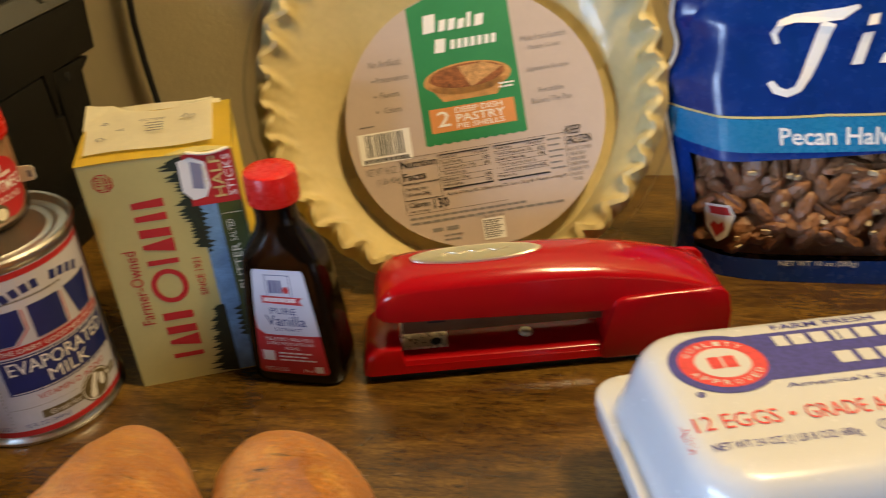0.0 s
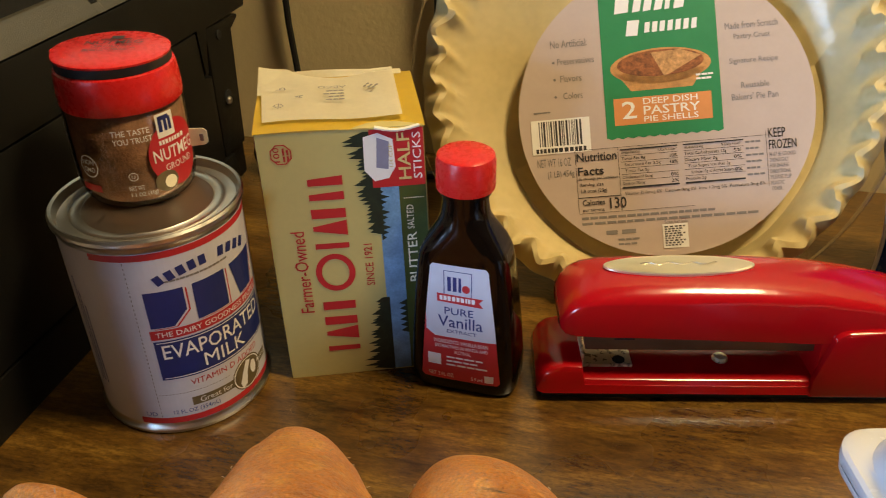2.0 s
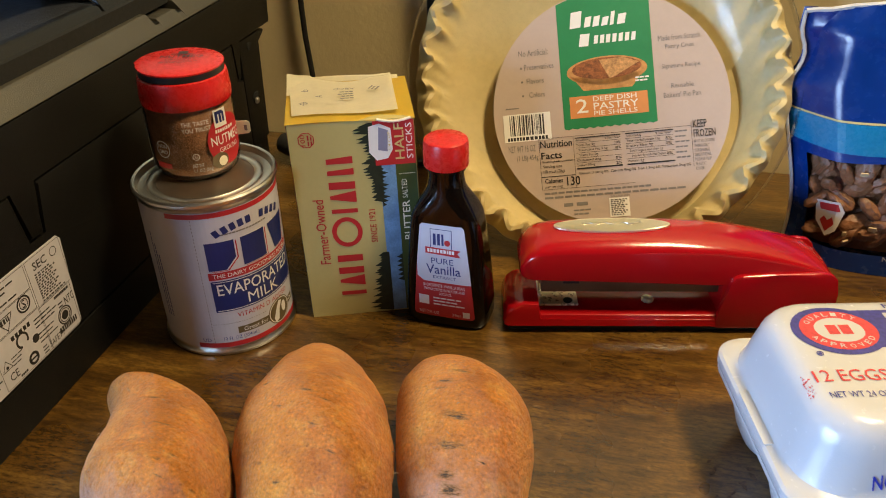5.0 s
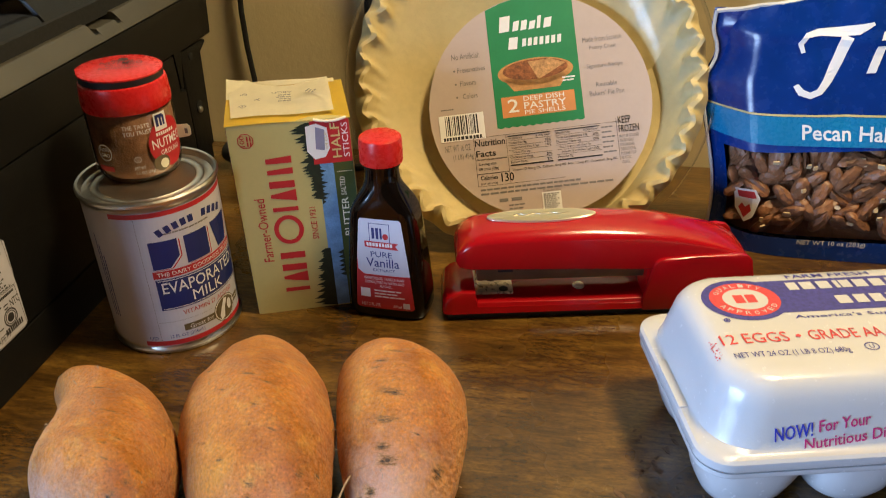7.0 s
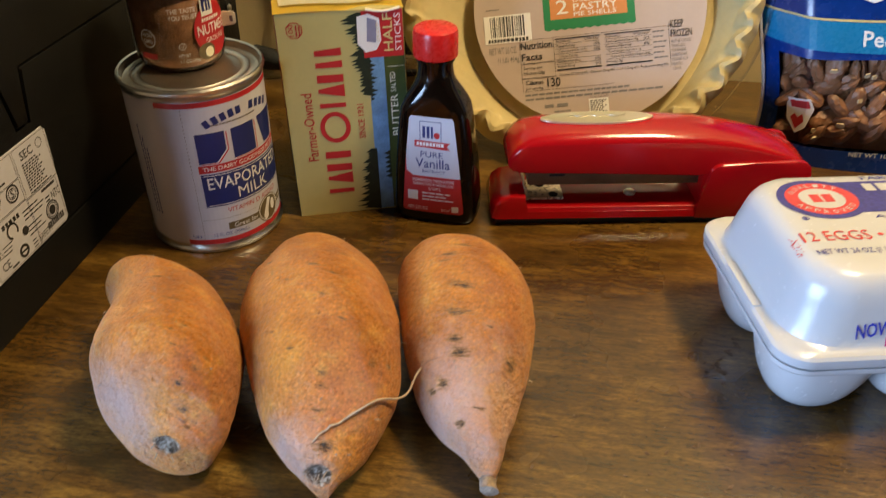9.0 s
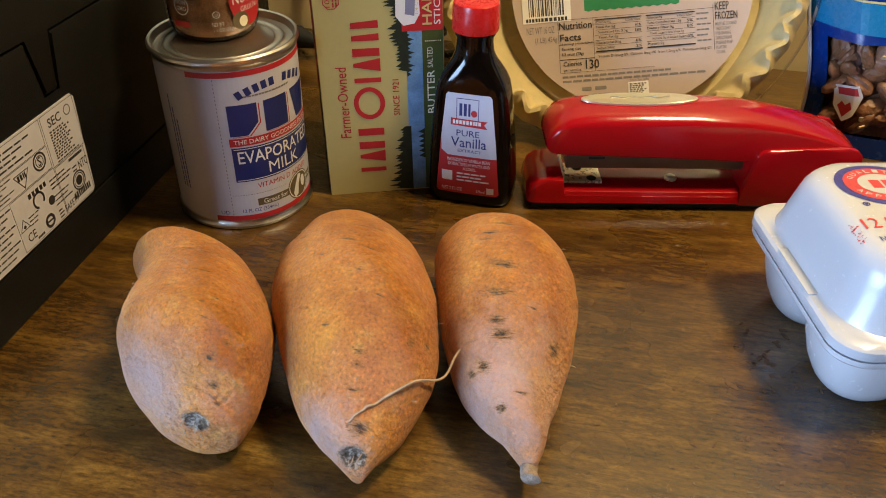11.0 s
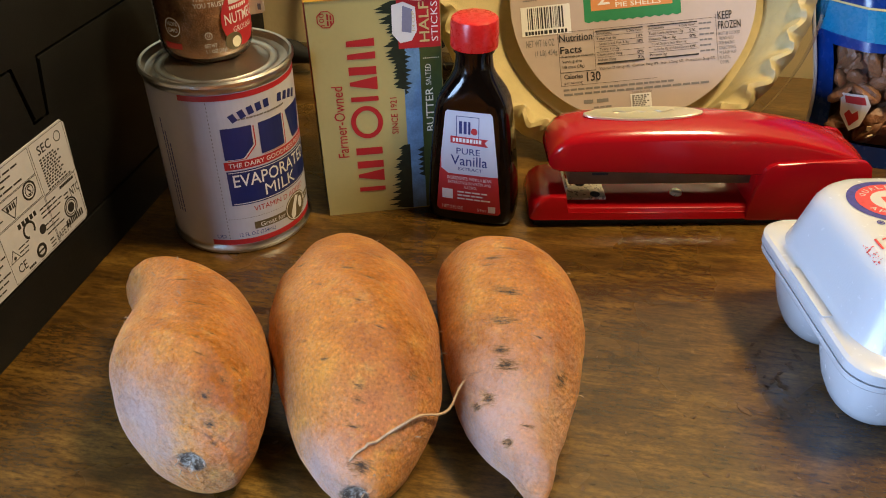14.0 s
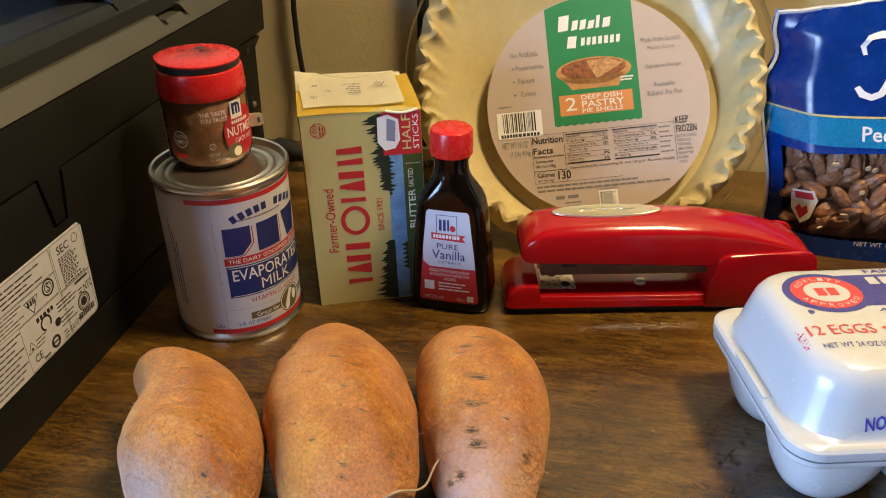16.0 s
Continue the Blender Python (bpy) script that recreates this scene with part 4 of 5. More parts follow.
# ---- pie shells ----
def build_pie():
    n, rt, up = Vector((0.0835, -0.849, 0.5215)), Vector((0.9952, 0.0979, 0.0)), Vector((-0.0511, 0.519, 0.8533))
    m = Matrix((( rt.x, up.x, n.x, 0.0772), (rt.y, up.y, n.y, 0.5297), (rt.z, up.z, n.z, 0.1094), (0, 0, 0, 1)))
    q = m.to_quaternion()
    p = thing("pie_shells", Matrix.LocRotScale(m.translation, q, None), "two pastry pie shells in clear plastic cover, leaning upright", "pie crust")
    N = 432
    F = 36

    def shift(r):
        t = max(0.0, min(1.0, (0.108 - r) / 0.024))
        return 0.0084 * t, -0.0190 * t

    def wavy(profile, wave=None, c0=True, c1=False):
        rings = []
        for k, (r, z) in enumerate(profile):
            sx, sy = shift(r)
            row = []
            for i in range(N):
                a = 2 * math.pi * i / N
                rr, zz = (r, z) if wave is None else wave(k, r, z, a)
                row.append((sx + rr * math.cos(a), sy + rr * math.sin(a), zz))
            rings.append(row)
        return loft(rings, c0, c1)

    def tri(a):
        t = a * F + 0.5 * math.sin(3 * a) + 0.35 * math.sin(7 * a + 1)
        return math.asin(0.86 * math.sin(t)) / math.asin(0.86)

    def flute(k, r, z, a):
        s = tri(a) * (1 + 0.18 * math.sin(5 * a) + 0.12 * math.sin(11 * a + 1))
        w = (0, 0, 0, 0, 0.0005, 0.0022, 0.0034, 0.0030, 0.0014, 0.0006, 0.0003, 0)[k]
        return r + w * s + 0.0006 * math.sin(7 * a + k), z + 0.0010 * math.sin(2 * a * F + k) * (5 <= k <= 8)
    part("pastry", wavy([(0.006, -0.0245), (0.070, -0.0245), (0.084, -0.0225), (0.0990, -0.0075), (0.1035, -0.0052), (0.1070, -0.0015), (0.1105, 0.0042), (0.1140, 0.0046), (0.1180, 0.0005), (0.1205, -0.0045), (0.1160, -0.0080), (0.1040, -0.0090)], flute), PASTRY, p, "pale raw pastry with zigzag fluted edge")
    part("pan", wavy([(0.004, -0.0330), (0.080, -0.0330), (0.086, -0.0320), (0.1030, -0.0115), (0.1120, -0.0105), (0.1130, -0.0095), (0.1120, -0.0096), (0.1040, -0.0100)]), mat("grey_pan", (0.10, 0.09, 0.08), 0.5, metal=0.3), p, "thin dark baking pan")
    cov = part("cover", wavy([(0.1262, -0.0075), (0.1266, -0.0040), (0.1258, 0.0020), (0.1225, 0.0062), (0.1120, 0.0070), (0.1085, 0.0064), (0.1060, 0.0080), (0.1035, 0.0064), (0.1000, -0.0010), (0.0890, -0.0100), (0.0860, -0.0118), (0.0840, -0.0112), (0.0820, -0.0120), (0.004, -0.0120)], None, False, True), FILM, p, "clear moulded plastic cover")
    cov.visible_shadow = False
    T = pose(0.0084, -0.0190, -0.0114) @ pose(0, 0, 0, 0, 0, 7.5)
    S = 1.0227

    def on(u, v, h):
        w = T @ Vector((u * 0.001 * S, v * 0.001 * S, h * 0.001))
        return (w.x, w.y, w.z)
    R = 75.0
    lab = part("label", slab([(on(R * math.cos(2 * math.pi * i / 96), R * math.sin(2 * math.pi * i / 96), 0))[:2] for i in range(96)], -0.0114, -0.0110, "z"), PINKLAB, p, "round pale pink paper label", smooth=False)
    edge = [(-30 + 59 * i / 22, -12 - 0.9 * (i % 2)) for i in range(23)]
    arc = [(R * 0.995 * math.sin(radians(a)), R * 0.995 * math.cos(radians(a))) for a in (22.8, 15, 8, 0, -8, -15, -23.6)]
    ink("green_print", [edge + [(29, 0)] + arc + [(-30, 0)]], GREEN, lab, on, 0.55)
    ink("orange_print", oblong(-25.5, -5.8, 24, 8.2), ORANGE_I, lab, on, 0.65)
    # brand words as plain slanted strokes
    wh = []
    for i, (x, w, h) in enumerate(((-22, 7, 11), (-13, 4, 7), (-7.5, 4, 7), (-2, 4, 6), (3.5, 2.5, 9), (8, 5, 7))):
        wh += [[(x, 52), (x + w, 52.5), (x + w + 1.5, 52 + h), (x + 1.5, 51.5 + h)]]
    wh += [[(-17, 40 + 0.1), (-11, 40), (-9.5, 48), (-15.5, 48)]] + [[(x, 41), (x + 2.6, 41.2), (x + 3.4, 46.5), (x + 0.8, 46.3)] for x in (-7.5, -3.6, 0.2, 4.2, 8.2, 12.2, 16.2)]
    wh += words("2", -21.5, -2.6, -14.0, 6.4, 0.02) + words("DEEP DISH", -10.5, 4.2, 17, 7.4, 0.02) + words("PASTRY", -10.5, -1.2, 18, 3.4, 0.03) + words("PIE SHELLS", -10.5, -4.8, 17, -1.9, 0.02)
    wh += oblong(-69, -17.5, -38.5, 0.5) + oblong(-5.2, -71.0, 7.6, -58.6) + lines(17, 14, 26, 18, 2, 3, 3)
    ink("white_print", wh, WHITE_I, lab, on, 0.75)
    dk = words("No Artificial:", -56, 37.5, -37, 41.5) + words("Preservatives", -53, 28.5, -34, 32.0) + words("Flavors", -52, 19.5, -41, 23) + words("Colors", -51, 10.5, -41, 14)
    dk += [q for y in (30, 21, 12) for q in oval(-55, y, 0.7, 0.7, 12)]
    dk += words("Made from Scratch", 33, 38.5, 59, 42) + words("Pastry Crust", 37, 32.5, 55, 36) + words("Signature Recipe", 34, 20, 58, 23.6) + words("Reusable", 39, 8, 53, 11) + words("Bakers' Pie Pan", 34, 2, 57, 5.4)
    dk += words("NET WT 16 OZ", -67, -24.4, -49.5, -20.0, 0.01) + words("(1 LB) 454g", -62, -31, -48.2, -26.6, 0.01)
    ink("grey_print", dk + lines(-67, 3.6, -57, 5.2, 1, 8, 4), GREY_I, lab, on, 0.6)
    rnd = random.Random(3)
    x = -65.0
    bk = []
    while x < -42.5:
        w = rnd.choice((0.35, 0.5, 0.8, 1.0))
        bk += oblong(x, -13.5, x + w, -0.4)
        x += w + rnd.choice((0.35, 0.5, 0.8))
    bk += bars(-67, -16.8, -40.5, -14.6, 12, seed=4) + lines(-4.2, -70.2, 6.6, -59.4, 9, 5, 6, thick=0.62, fill=0.66)
    bk += words("Nutrition", -46.5, -23.0, -26, -18.4, 0.035) + words("Facts", -46.3, -30.2, -33, -25.8, 0.035) + words("Calories", -45, -46.0, -33.5, -43.0, 0.03) + words("130", -31, -48.4, -22.5, -42.6, 0.035) + words("per serving", -45, -49.6, -34, -47.6, 0.01)
    bk += words("Serving size", -45.5, -36.6, -33.5, -34.2, 0.02) + words("1/8 crust (28g)", -45.5, -40.0, -32.0, -37.4, 0.015) + words("KEEP", 50.5, -18.4, 59, -13.6, 0.01) + words("FROZEN", 50.5, -24.4, 64, -19.6, 0.01)
    for c, w in ((-24, 29), (8, 30)):
        bk += oblong(c, -18.6, c + w, -18.0) + oblong(c, -38.6, c + w, -37.7)
        for i in range(5):
            bk += oblong(c, -21.6 - 3.25 * i, c + w, -21.4 - 3.25 * i)
    rows = (("Amount/serving", "% Daily Value*"), ("Total Fat 8g", "10%"), ("Saturated Fat 3.5g", "18%"), ("Trans Fat 0g", ""), ("Cholesterol 0mg", "0%"), ("Sodium 50mg", "2%"))
    more = (("Amount/serving", "% Daily Value*"), ("Total Carbohydrate 13g", "5%"), ("Dietary Fiber 0g", "0%"), ("Total Sugars less than 1g", ""), ("Includes 0g of Added Sugars", "0%"), ("Protein 2g", ""))
    for c, table_rows in ((-23.6, rows), (8.4, more)):
        for i, (a, b) in enumerate(table_rows):
            y = -19.9 - 3.25 * i
            inset = 1.5 if a[0] in "ST" and i in (2, 3) else 3.0 if i == 4 and c > 0 else 0.0
            wide = min(21.0, 1.02 * len(a)) if i else 9.5
            bk += words(a, c + inset, y - 1.1, c + inset + wide, y + 0.9, 0.02 if inset == 0 else 0.0)
            if b:
                bk += words(b, c + (18.5 if not i else 24.6), y - 1.0, c + 28.4, y + 0.8, 0.02)
    bk += words("Vitamin D 0mcg 0%  Calcium 0mg 0%  Iron 1.2mg 6%  Potassium 0mg 0%", -23, -42.6, 47.5, -40.4, 0.0) + words("16 servings per container", -46, -33.2, -26, -31.0, 0.0)
    for a, b, c, d in ((-47.2, -50.2, -47.0, -16.8), (49.2, -43, 49.4, -15), (-47.2, -17.0, 49.4, -16.8), (-47.2, -50.2, 12, -50.0), (-47, -32.4, -25, -32.2), (-47, -42.0, -25, -41.6), (-25.2, -50, -25, -17)):
        bk += oblong(a, b, c, d)
    ink("black_print", bk, BLACK_I, lab, on, 0.85)
    sm = lines(-46, -57, 44, -51.2, 2, 16, 5, thick=0.45) + lines(39, -38, 48, -18, 6, 3, 4, thick=0.3) + [q for i, w in enumerate(("MUST BE COOKED", "THOROUGHLY", "FOR BAKING", "DIRECTIONS.", "PLEASE FLIP", "PLASTIC", "COVER.")) for q in words(w, 50.5, -28.0 - 2.9 * i, 50.5 + 0.92 * len(w), -26.0 - 2.9 * i, 0.01)]
    sm += bars(-34, -62.0, -16, -59.8, 2, seed=3) + lines(-28, -68.5, -15, -63.6, 2, 3, 4, thick=0.4) + words("Scan for info", -4, -58.4, 8, -56.6)
    ink("small_print", sm, GREY_I, lab, on, 0.62)
    # the pictured pie
    ink("pie_picture_crust", oval(-0.5, 23.5, 25.5, 9.2) + [[(-23, 21), (22, 21), (15, 11.5), (-16, 11.5)]], mat("baked_crust_ink", (0.60, 0.30, 0.10), 0.45, var=0.3, scale=250), lab, on, 0.65)
    ink("pie_picture_filling", oval(-0.5, 25.0, 22.0, 6.8), mat("pecan_filling_ink", (0.36, 0.12, 0.04), 0.45, var=0.6, scale=420), lab, on, 0.75)
    ink("pie_picture_slice", [[(-5, 30.5), (1, 18), (4, 19), (20, 27), (10, 31)]], mat("crumble_ink", (0.62, 0.33, 0.13), 0.45, var=0.45, scale=420), lab, on, 0.82)
    return p


build_pie()


# ---- stapler ----
def build_stapler():
    s = thing("stapler", pose(0.0392, 0.3905, 0, 0, 0, 11.5), "glossy red metal desk stapler with silver oval badge", "stapler")
    W = 0.040
    # sole and base: sections along the length
    part("sole", slab([(0.003, 0.002), (0.183, 0.002), (0.185, 0.020), (0.183, 0.038), (0.003, 0.038), (0.001, 0.020)], 0.0, 0.0044, "z", 0.0006), RUBBER, s, "black rubber sole")

    # the channel plate lies low between the nose and the hinge
    def base_sec(x, zt, ze, w0, w1):
        return [(x, w0 + 0.001, 0.0040), (x, w0 - 0.0008, 0.0050), (x, w0 + 0.0002, ze), (x, w0 + 0.0004, max(ze, zt - 0.0030)), (x, w0 + 0.0014, zt - 0.0008), (x, w0 + 0.0030, zt), (x, w1 - 0.0030, zt), (x, w1 - 0.0014, zt - 0.0008), (x, w1 - 0.0004, max(ze, zt - 0.0030)), (x, w1, ze), (x, w1, 0.0050), (x, w1 - 0.001, 0.0040)]
    st = [(0.0000, 0.0075, 0.0050, 0.004, 0.036), (0.0006, 0.0100, 0.0068, 0.0015, 0.0385), (0.003, 0.0150, 0.0085, 0.0002, 0.0398), (0.007, 0.0182, 0.0090, 0, W), (0.012, 0.0194, 0.0092, 0, W), (0.020, 0.0190, 0.0092, 0, W),
          (0.0215, 0.0122, 0.0092, 0, W), (0.060, 0.0120, 0.0090, 0, W), (0.124, 0.0120, 0.0090, 0, W), (0.180, 0.0120, 0.0090, 0, W), (0.1845, 0.0115, 0.0085, 0.001, 0.039), (0.186, 0.0095, 0.0070, 0.004, 0.036)]
    part("base", loft([base_sec(*q) for q in st]), RED_ENAMEL, s, "red enamelled base")
    anvil = part("anvil_plate", box(0.0205, 0.0440, 0.0090, 0.0305, 0.0118, 0.0136, 0.0008), NICKEL, s, "nickel anvil plate")
    part("anvil_stop", box(0.0200, 0.0215, 0.0090, 0.0305, 0.0118, 0.0205, 0.0005), NICKEL, anvil)
    for x, y in ((0.031, 0.024), (0.038, 0.0125)):
        part("crimp_slot", turned([(0.0028, 0.01355), (0.0028, 0.01385), (0.0018, 0.0139)], 20), GAPM, anvil).location = (x, y, 0)
    b = turned([(0.0036, 0.0115), (0.0036, 0.0128), (0.0028, 0.0138), (0.001, 0.0142)], 24)
    part("rivet", b, NICKEL, s).location = (0.085, 0.0155, 0)
    part("magazine", box(0.0215, 0.128, 0.0085, 0.0315, 0.0225, 0.0350, 0.0008), BRONZE, s, "brown metal staple magazine")
    part("magazine_slot", box(0.034, 0.043, 0.0082, 0.0090, 0.0285, 0.0300, 0.0002), GAPM, s)

    def arm_sec(x, zb, zc, zt, w0, w1):
        c, d = (w0 + w1) / 2, (w1 - w0) / 2
        h = zt - zc
        pts = [(x, w0 + 0.0012, zb), (x, w0, zb + 0.0012), (x, w0, zc - 0.0015), (x, w0 + 0.0006, zc)]
        for k in (0.90, 0.78, 0.62, 0.42, 0.20):
            pts.append((x, c - d * k, zc + h * (1 - k ** 2.6) * 0.94 + h * 0.06 * (1 - k)))
        half = pts
        return half + [(x, 2 * c - y, z) for _, y, z in reversed(half)]
    ar = [(0.0088, 0.0425, 0.0438, 0.0446, 0.008, 0.032), (0.0095, 0.0400, 0.0470, 0.0486, 0.005, 0.035), (0.0115, 0.0382, 0.0505, 0.0530, 0.0035, 0.0365), (0.0150, 0.0376, 0.0545, 0.0580, 0.0026, 0.0374), (0.0200, 0.0374, 0.0570, 0.0616, 0.0022, 0.0378),
          (0.027, 0.0372, 0.0584, 0.0640, 0.002, 0.038), (0.040, 0.0370, 0.0590, 0.0652, 0.002, 0.038), (0.060, 0.0364, 0.0590, 0.0654, 0.002, 0.038), (0.090, 0.0354, 0.0582, 0.0645, 0.002, 0.038), (0.118, 0.0343, 0.0562, 0.0616, 0.002, 0.038),
          (0.138, 0.0336, 0.0530, 0.0578, 0.002, 0.038), (0.153, 0.0330, 0.0494, 0.0536, 0.002, 0.038), (0.165, 0.0330, 0.0452, 0.0490, 0.002, 0.038), (0.175, 0.0325, 0.0412, 0.0440, 0.0024, 0.0376), (0.1815, 0.0320, 0.0365, 0.0390, 0.004, 0.036), (0.1840, 0.0315, 0.0340, 0.0355, 0.007, 0.033)]
    sink = lambda x: float(np.interp(x, (0.01, 0.03, 0.06, 0.09, 0.12, 0.15, 0.17, 0.184), (0.0048, 0.0060, 0.0056, 0.0046, 0.0034, 0.0028, 0.0010, 0.0)))
    ar = [(x, zb - 0.0036 * min(1, (0.184 - x) / 0.06), zc - sink(x), zt - sink(x), w0, w1) for x, zb, zc, zt, w0, w1 in ar]
    part("arm", loft([arm_sec(*q) for q in ar]), RED_ENAMEL, s, "rounded red enamelled top arm")
    cr = [(0.1212, 0.0125), (0.1258, 0.0352), (0.1280, 0.0382), (0.1310, 0.0394), (0.150, 0.0405), (0.1745, 0.0414), (0.1800, 0.0404), (0.1838, 0.0370), (0.1862, 0.0270), (0.1866, 0.0045), (0.1850, 0.0034), (0.1212, 0.0034)]
    for y0, y1 in ((-0.0010, 0.0030), (0.0370, 0.0410)):
        part("hinge_cheek", slab(cr, y0, y1, "y", 0.0017), RED_ENAMEL, s)
    part("hinge_core", box(0.1225, 0.1845, 0.0025, 0.0375, 0.004, 0.0350, 0.001), RED_ENAMEL, s)
    bm = bmesh.new()
    rings = []
    for k, (f, z) in enumerate(((1.0, 0.0), (1.0, 0.0010), (0.95, 0.0014), (0.88, 0.0011), (0.05, 0.0013))):
        row = []
        for i in range(64):
            a = 2 * math.pi * i / 64
            x, y = 0.0605 + 0.0325 * f * math.cos(a), 0.0210 + 0.0078 * f * math.sin(a)
            c = abs(y - 0.02) / 0.018
            row.append((x, y, 0.0652 - sink(x) - 0.0062 * c ** 2.6 * 0.9 - 0.0004 * c + z - 0.000035 * ((x - 0.055) * 1000) ** 2 * 0.02))
        rings.append(row)
    badge = part("badge", loft(rings, bm=bm), BADGE, s, "brushed silver oval badge")
    wave = [(0.044 + 0.0011 * i, 0.0212 + 0.0016 * 0.5 * math.sin(i * 0.7), 0.0652 - sink(0.044 + 0.0011 * i) + 0.0012) for i in range(31)]
    part("emblem", tube(wave, 0.00035, 5), BADGE, badge, "raised wavy emblem")
    return s


build_stapler()


# ---- egg carton ----
def build_eggs():
    e = thing("egg_carton", pose(0.1712, 0.2498, 0, 0, 0, 13.3), "closed white foam carton of twelve eggs", "egg carton")
    L, D = 0.300, 0.105

    def rrect(inset, rad, z, n=10, wob=0.0):
        pts = []
        x0, x1, y0, y1 = inset, L - inset, inset, D - inset
        for cx, cy, a0 in ((x1 - rad, y1 - rad, 0), (x0 + rad, y1 - rad, 90), (x0 + rad, y0 + rad, 180), (x1 - rad, y0 + rad, 270)):
            for i in range(n + 1):
                a = radians(a0 + 90 * i / n)
                pts.append((cx + rad * math.cos(a), cy + rad * math.sin(a), z))
        return pts
    prof = [(0.0010, 0.014, 0.0372), (0.0, 0.014, 0.0385), (0.0, 0.014, 0.0425), (0.0012, 0.014, 0.0438), (0.0040, 0.016, 0.0440), (0.0054, 0.020, 0.0452), (0.0062, 0.021, 0.0490), (0.0086, 0.021, 0.0620), (0.0100, 0.020, 0.0676), (0.0117, 0.0195, 0.0711), (0.0142, 0.018, 0.0736), (0.0176, 0.016, 0.0748), (0.0225, 0.015, 0.0752), (0.030, 0.012, 0.0753)]
    lid = part("lid", loft([rrect(*q) for q in prof]), FOAM, e, "domed white foam lid")
    part("tray_rim", loft([rrect(*q) for q in ((0.006, 0.014, 0.0320), (0.0016, 0.014, 0.0330), (0.0006, 0.014, 0.0345), (0.0006, 0.014, 0.0368))]), FOAM, e)
    part("latch_step", box(0.0004, 0.0060, 0.034, 0.066, 0.0440, 0.0446, 0.0003), FOAM, lid)
    for i in range(6):
        for j in range(2):
            cx, cy = 0.0300 + i * 0.0480, 0.0285 + j * 0.0480
            rows = []
            for z, r, pw in ((0.0, 0.0115, 2.0), (0.0008, 0.0140, 2.1), (0.004, 0.0168, 2.3), (0.010, 0.0196, 2.6), (0.020, 0.0222, 3.0), (0.0335, 0.0242, 3.4)):
                row = []
                for k in range(32):
                    a = 2 * math.pi * k / 32
                    c, s_ = math.cos(a), math.sin(a)
                    row.append((cx + r * math.copysign(abs(c) ** (2 / pw), c), cy + r * math.copysign(abs(s_) ** (2 / pw), s_), z))
                rows.append(row)
            part("cup", loft(rows), FOAM, e)

    def top(u, v, h):
        d = min(u, v, 300 - u, 105 - v) * 0.001
        z = float(np.interp(d, [q[0] for q in prof[6:]], [q[2] for q in prof[6:]]))
        return (u * 0.001, v * 0.001, z + 0.0001 + h * 0.001)
    C = (5.0, 3.0)
    ink("violet_band", oblong(40, 57.5, 245, 83.0), EGGBLUE, lid, top, 0.05, C)
    bl = hoop(38.2, 69.2, 19.5, 16.2, 19.4, 16.1) + words("FARM FRESH", 65, 84.4, 106, 88.2, 0.02) + words("America's Superior Egg", 55, 52.0, 128, 55.2, 0.01) + hoop(24.4, 54.2, 1.5, 1.5, 0.5, n=18) + oval(24.4, 54.2, 0.7, 0.7, 10)
    bl += words("NET WT 24 OZ (1 LB 8 OZ) 680g", 18.5, 27.2, 68, 31.6, 0.0) + hoop(78, 31, 3.2, 2.6, 0.5, n=20) + words("U", 77, 29.8, 79, 32.2)
    ink("violet_print", bl, EGGBLUE, lid, top, 0.12, C)
    rd = hoop(38.4, 69.2, 16.2, 13.2, 16.1, 13.1) + words("12 EGGS", 16.5, 37.2, 46, 44.0, 0.0) + oval(50.5, 40.6, 1.2, 1.0, 14) + words("GRADE AA", 55, 37.2, 88, 44.0, 0.0) + oval(92.5, 40.6, 1.2, 1.0, 14) + oblong(96, 36.6, 140, 46)
    rnd = random.Random(8)
    for i in range(34):
        x, y = 12.2 + 2.2 * rnd.random(), 29.5 + 14 * rnd.random()
        rd += oval(x, y, 0.10 + 0.45 * rnd.random() ** 2, 0.10 + 0.4 * rnd.random(), 8)
    ink("red_print", rd, EGGRED, lid, top, 0.20, C)
    wt = hoop(38.6, 69.2, 10.4, 8.2, 10.3, 8.1)
    for i, a in enumerate(range(150, 29, -17)):
        t = radians(a)
        if i < 7:
            wt += moved(spun(words("QUALITY"[i], -1.2, -1.3, 1.2, 1.3, 0.02), a - 90), 38.5 + 13.4 * math.cos(t), 69.2 + 10.8 * math.sin(t))
    for i, a in enumerate(range(208, 333, 17)):
        t = radians(a)
        wt += moved(spun(words("APPROVED"[i], -1.2, -1.3, 1.2, 1.3, 0.02), a + 90), 38.5 + 13.4 * math.cos(t), 69.2 + 10.8 * math.sin(t))
    wt += bars(62, 74.4, 118, 80.6, 8, 0.74, lengths=[0.9, 1.1, 1.1, 0.4, 0.9, 1.1, 1.1, 1.0]) + bars(80, 62.0, 112, 68.4, 4, 0.74, lengths=[1, 0.9, 0.9, 0.9])
    ink("white_print", wt, FOAM, lid, top, 0.28, C)
    ink("emblem", oblong(33.4, 66.0, 38.0, 72.4) + oblong(39.0, 66.0, 43.6, 72.4), EGGRED, lid, top, 0.36, C)

    def front(u, v, h):
        # on the sloping front of the lid; v runs up the slope
        z = 0.0490 + 0.00096 * v
        return (u * 0.001, float(np.interp(z, [q[2] for q in prof[5:]], [q[0] for q in prof[5:]])) - 0.0004 - h * 0.001, z)
    ink("blue_slogan", spun(words("NOW!", 30.0, 0.4, 46.0, 7.4, 0.045), 7, 36, 3), mat("bright_blue_ink", (0.03, 0.05, 0.50), 0.45), lid, front, 0.1, C)
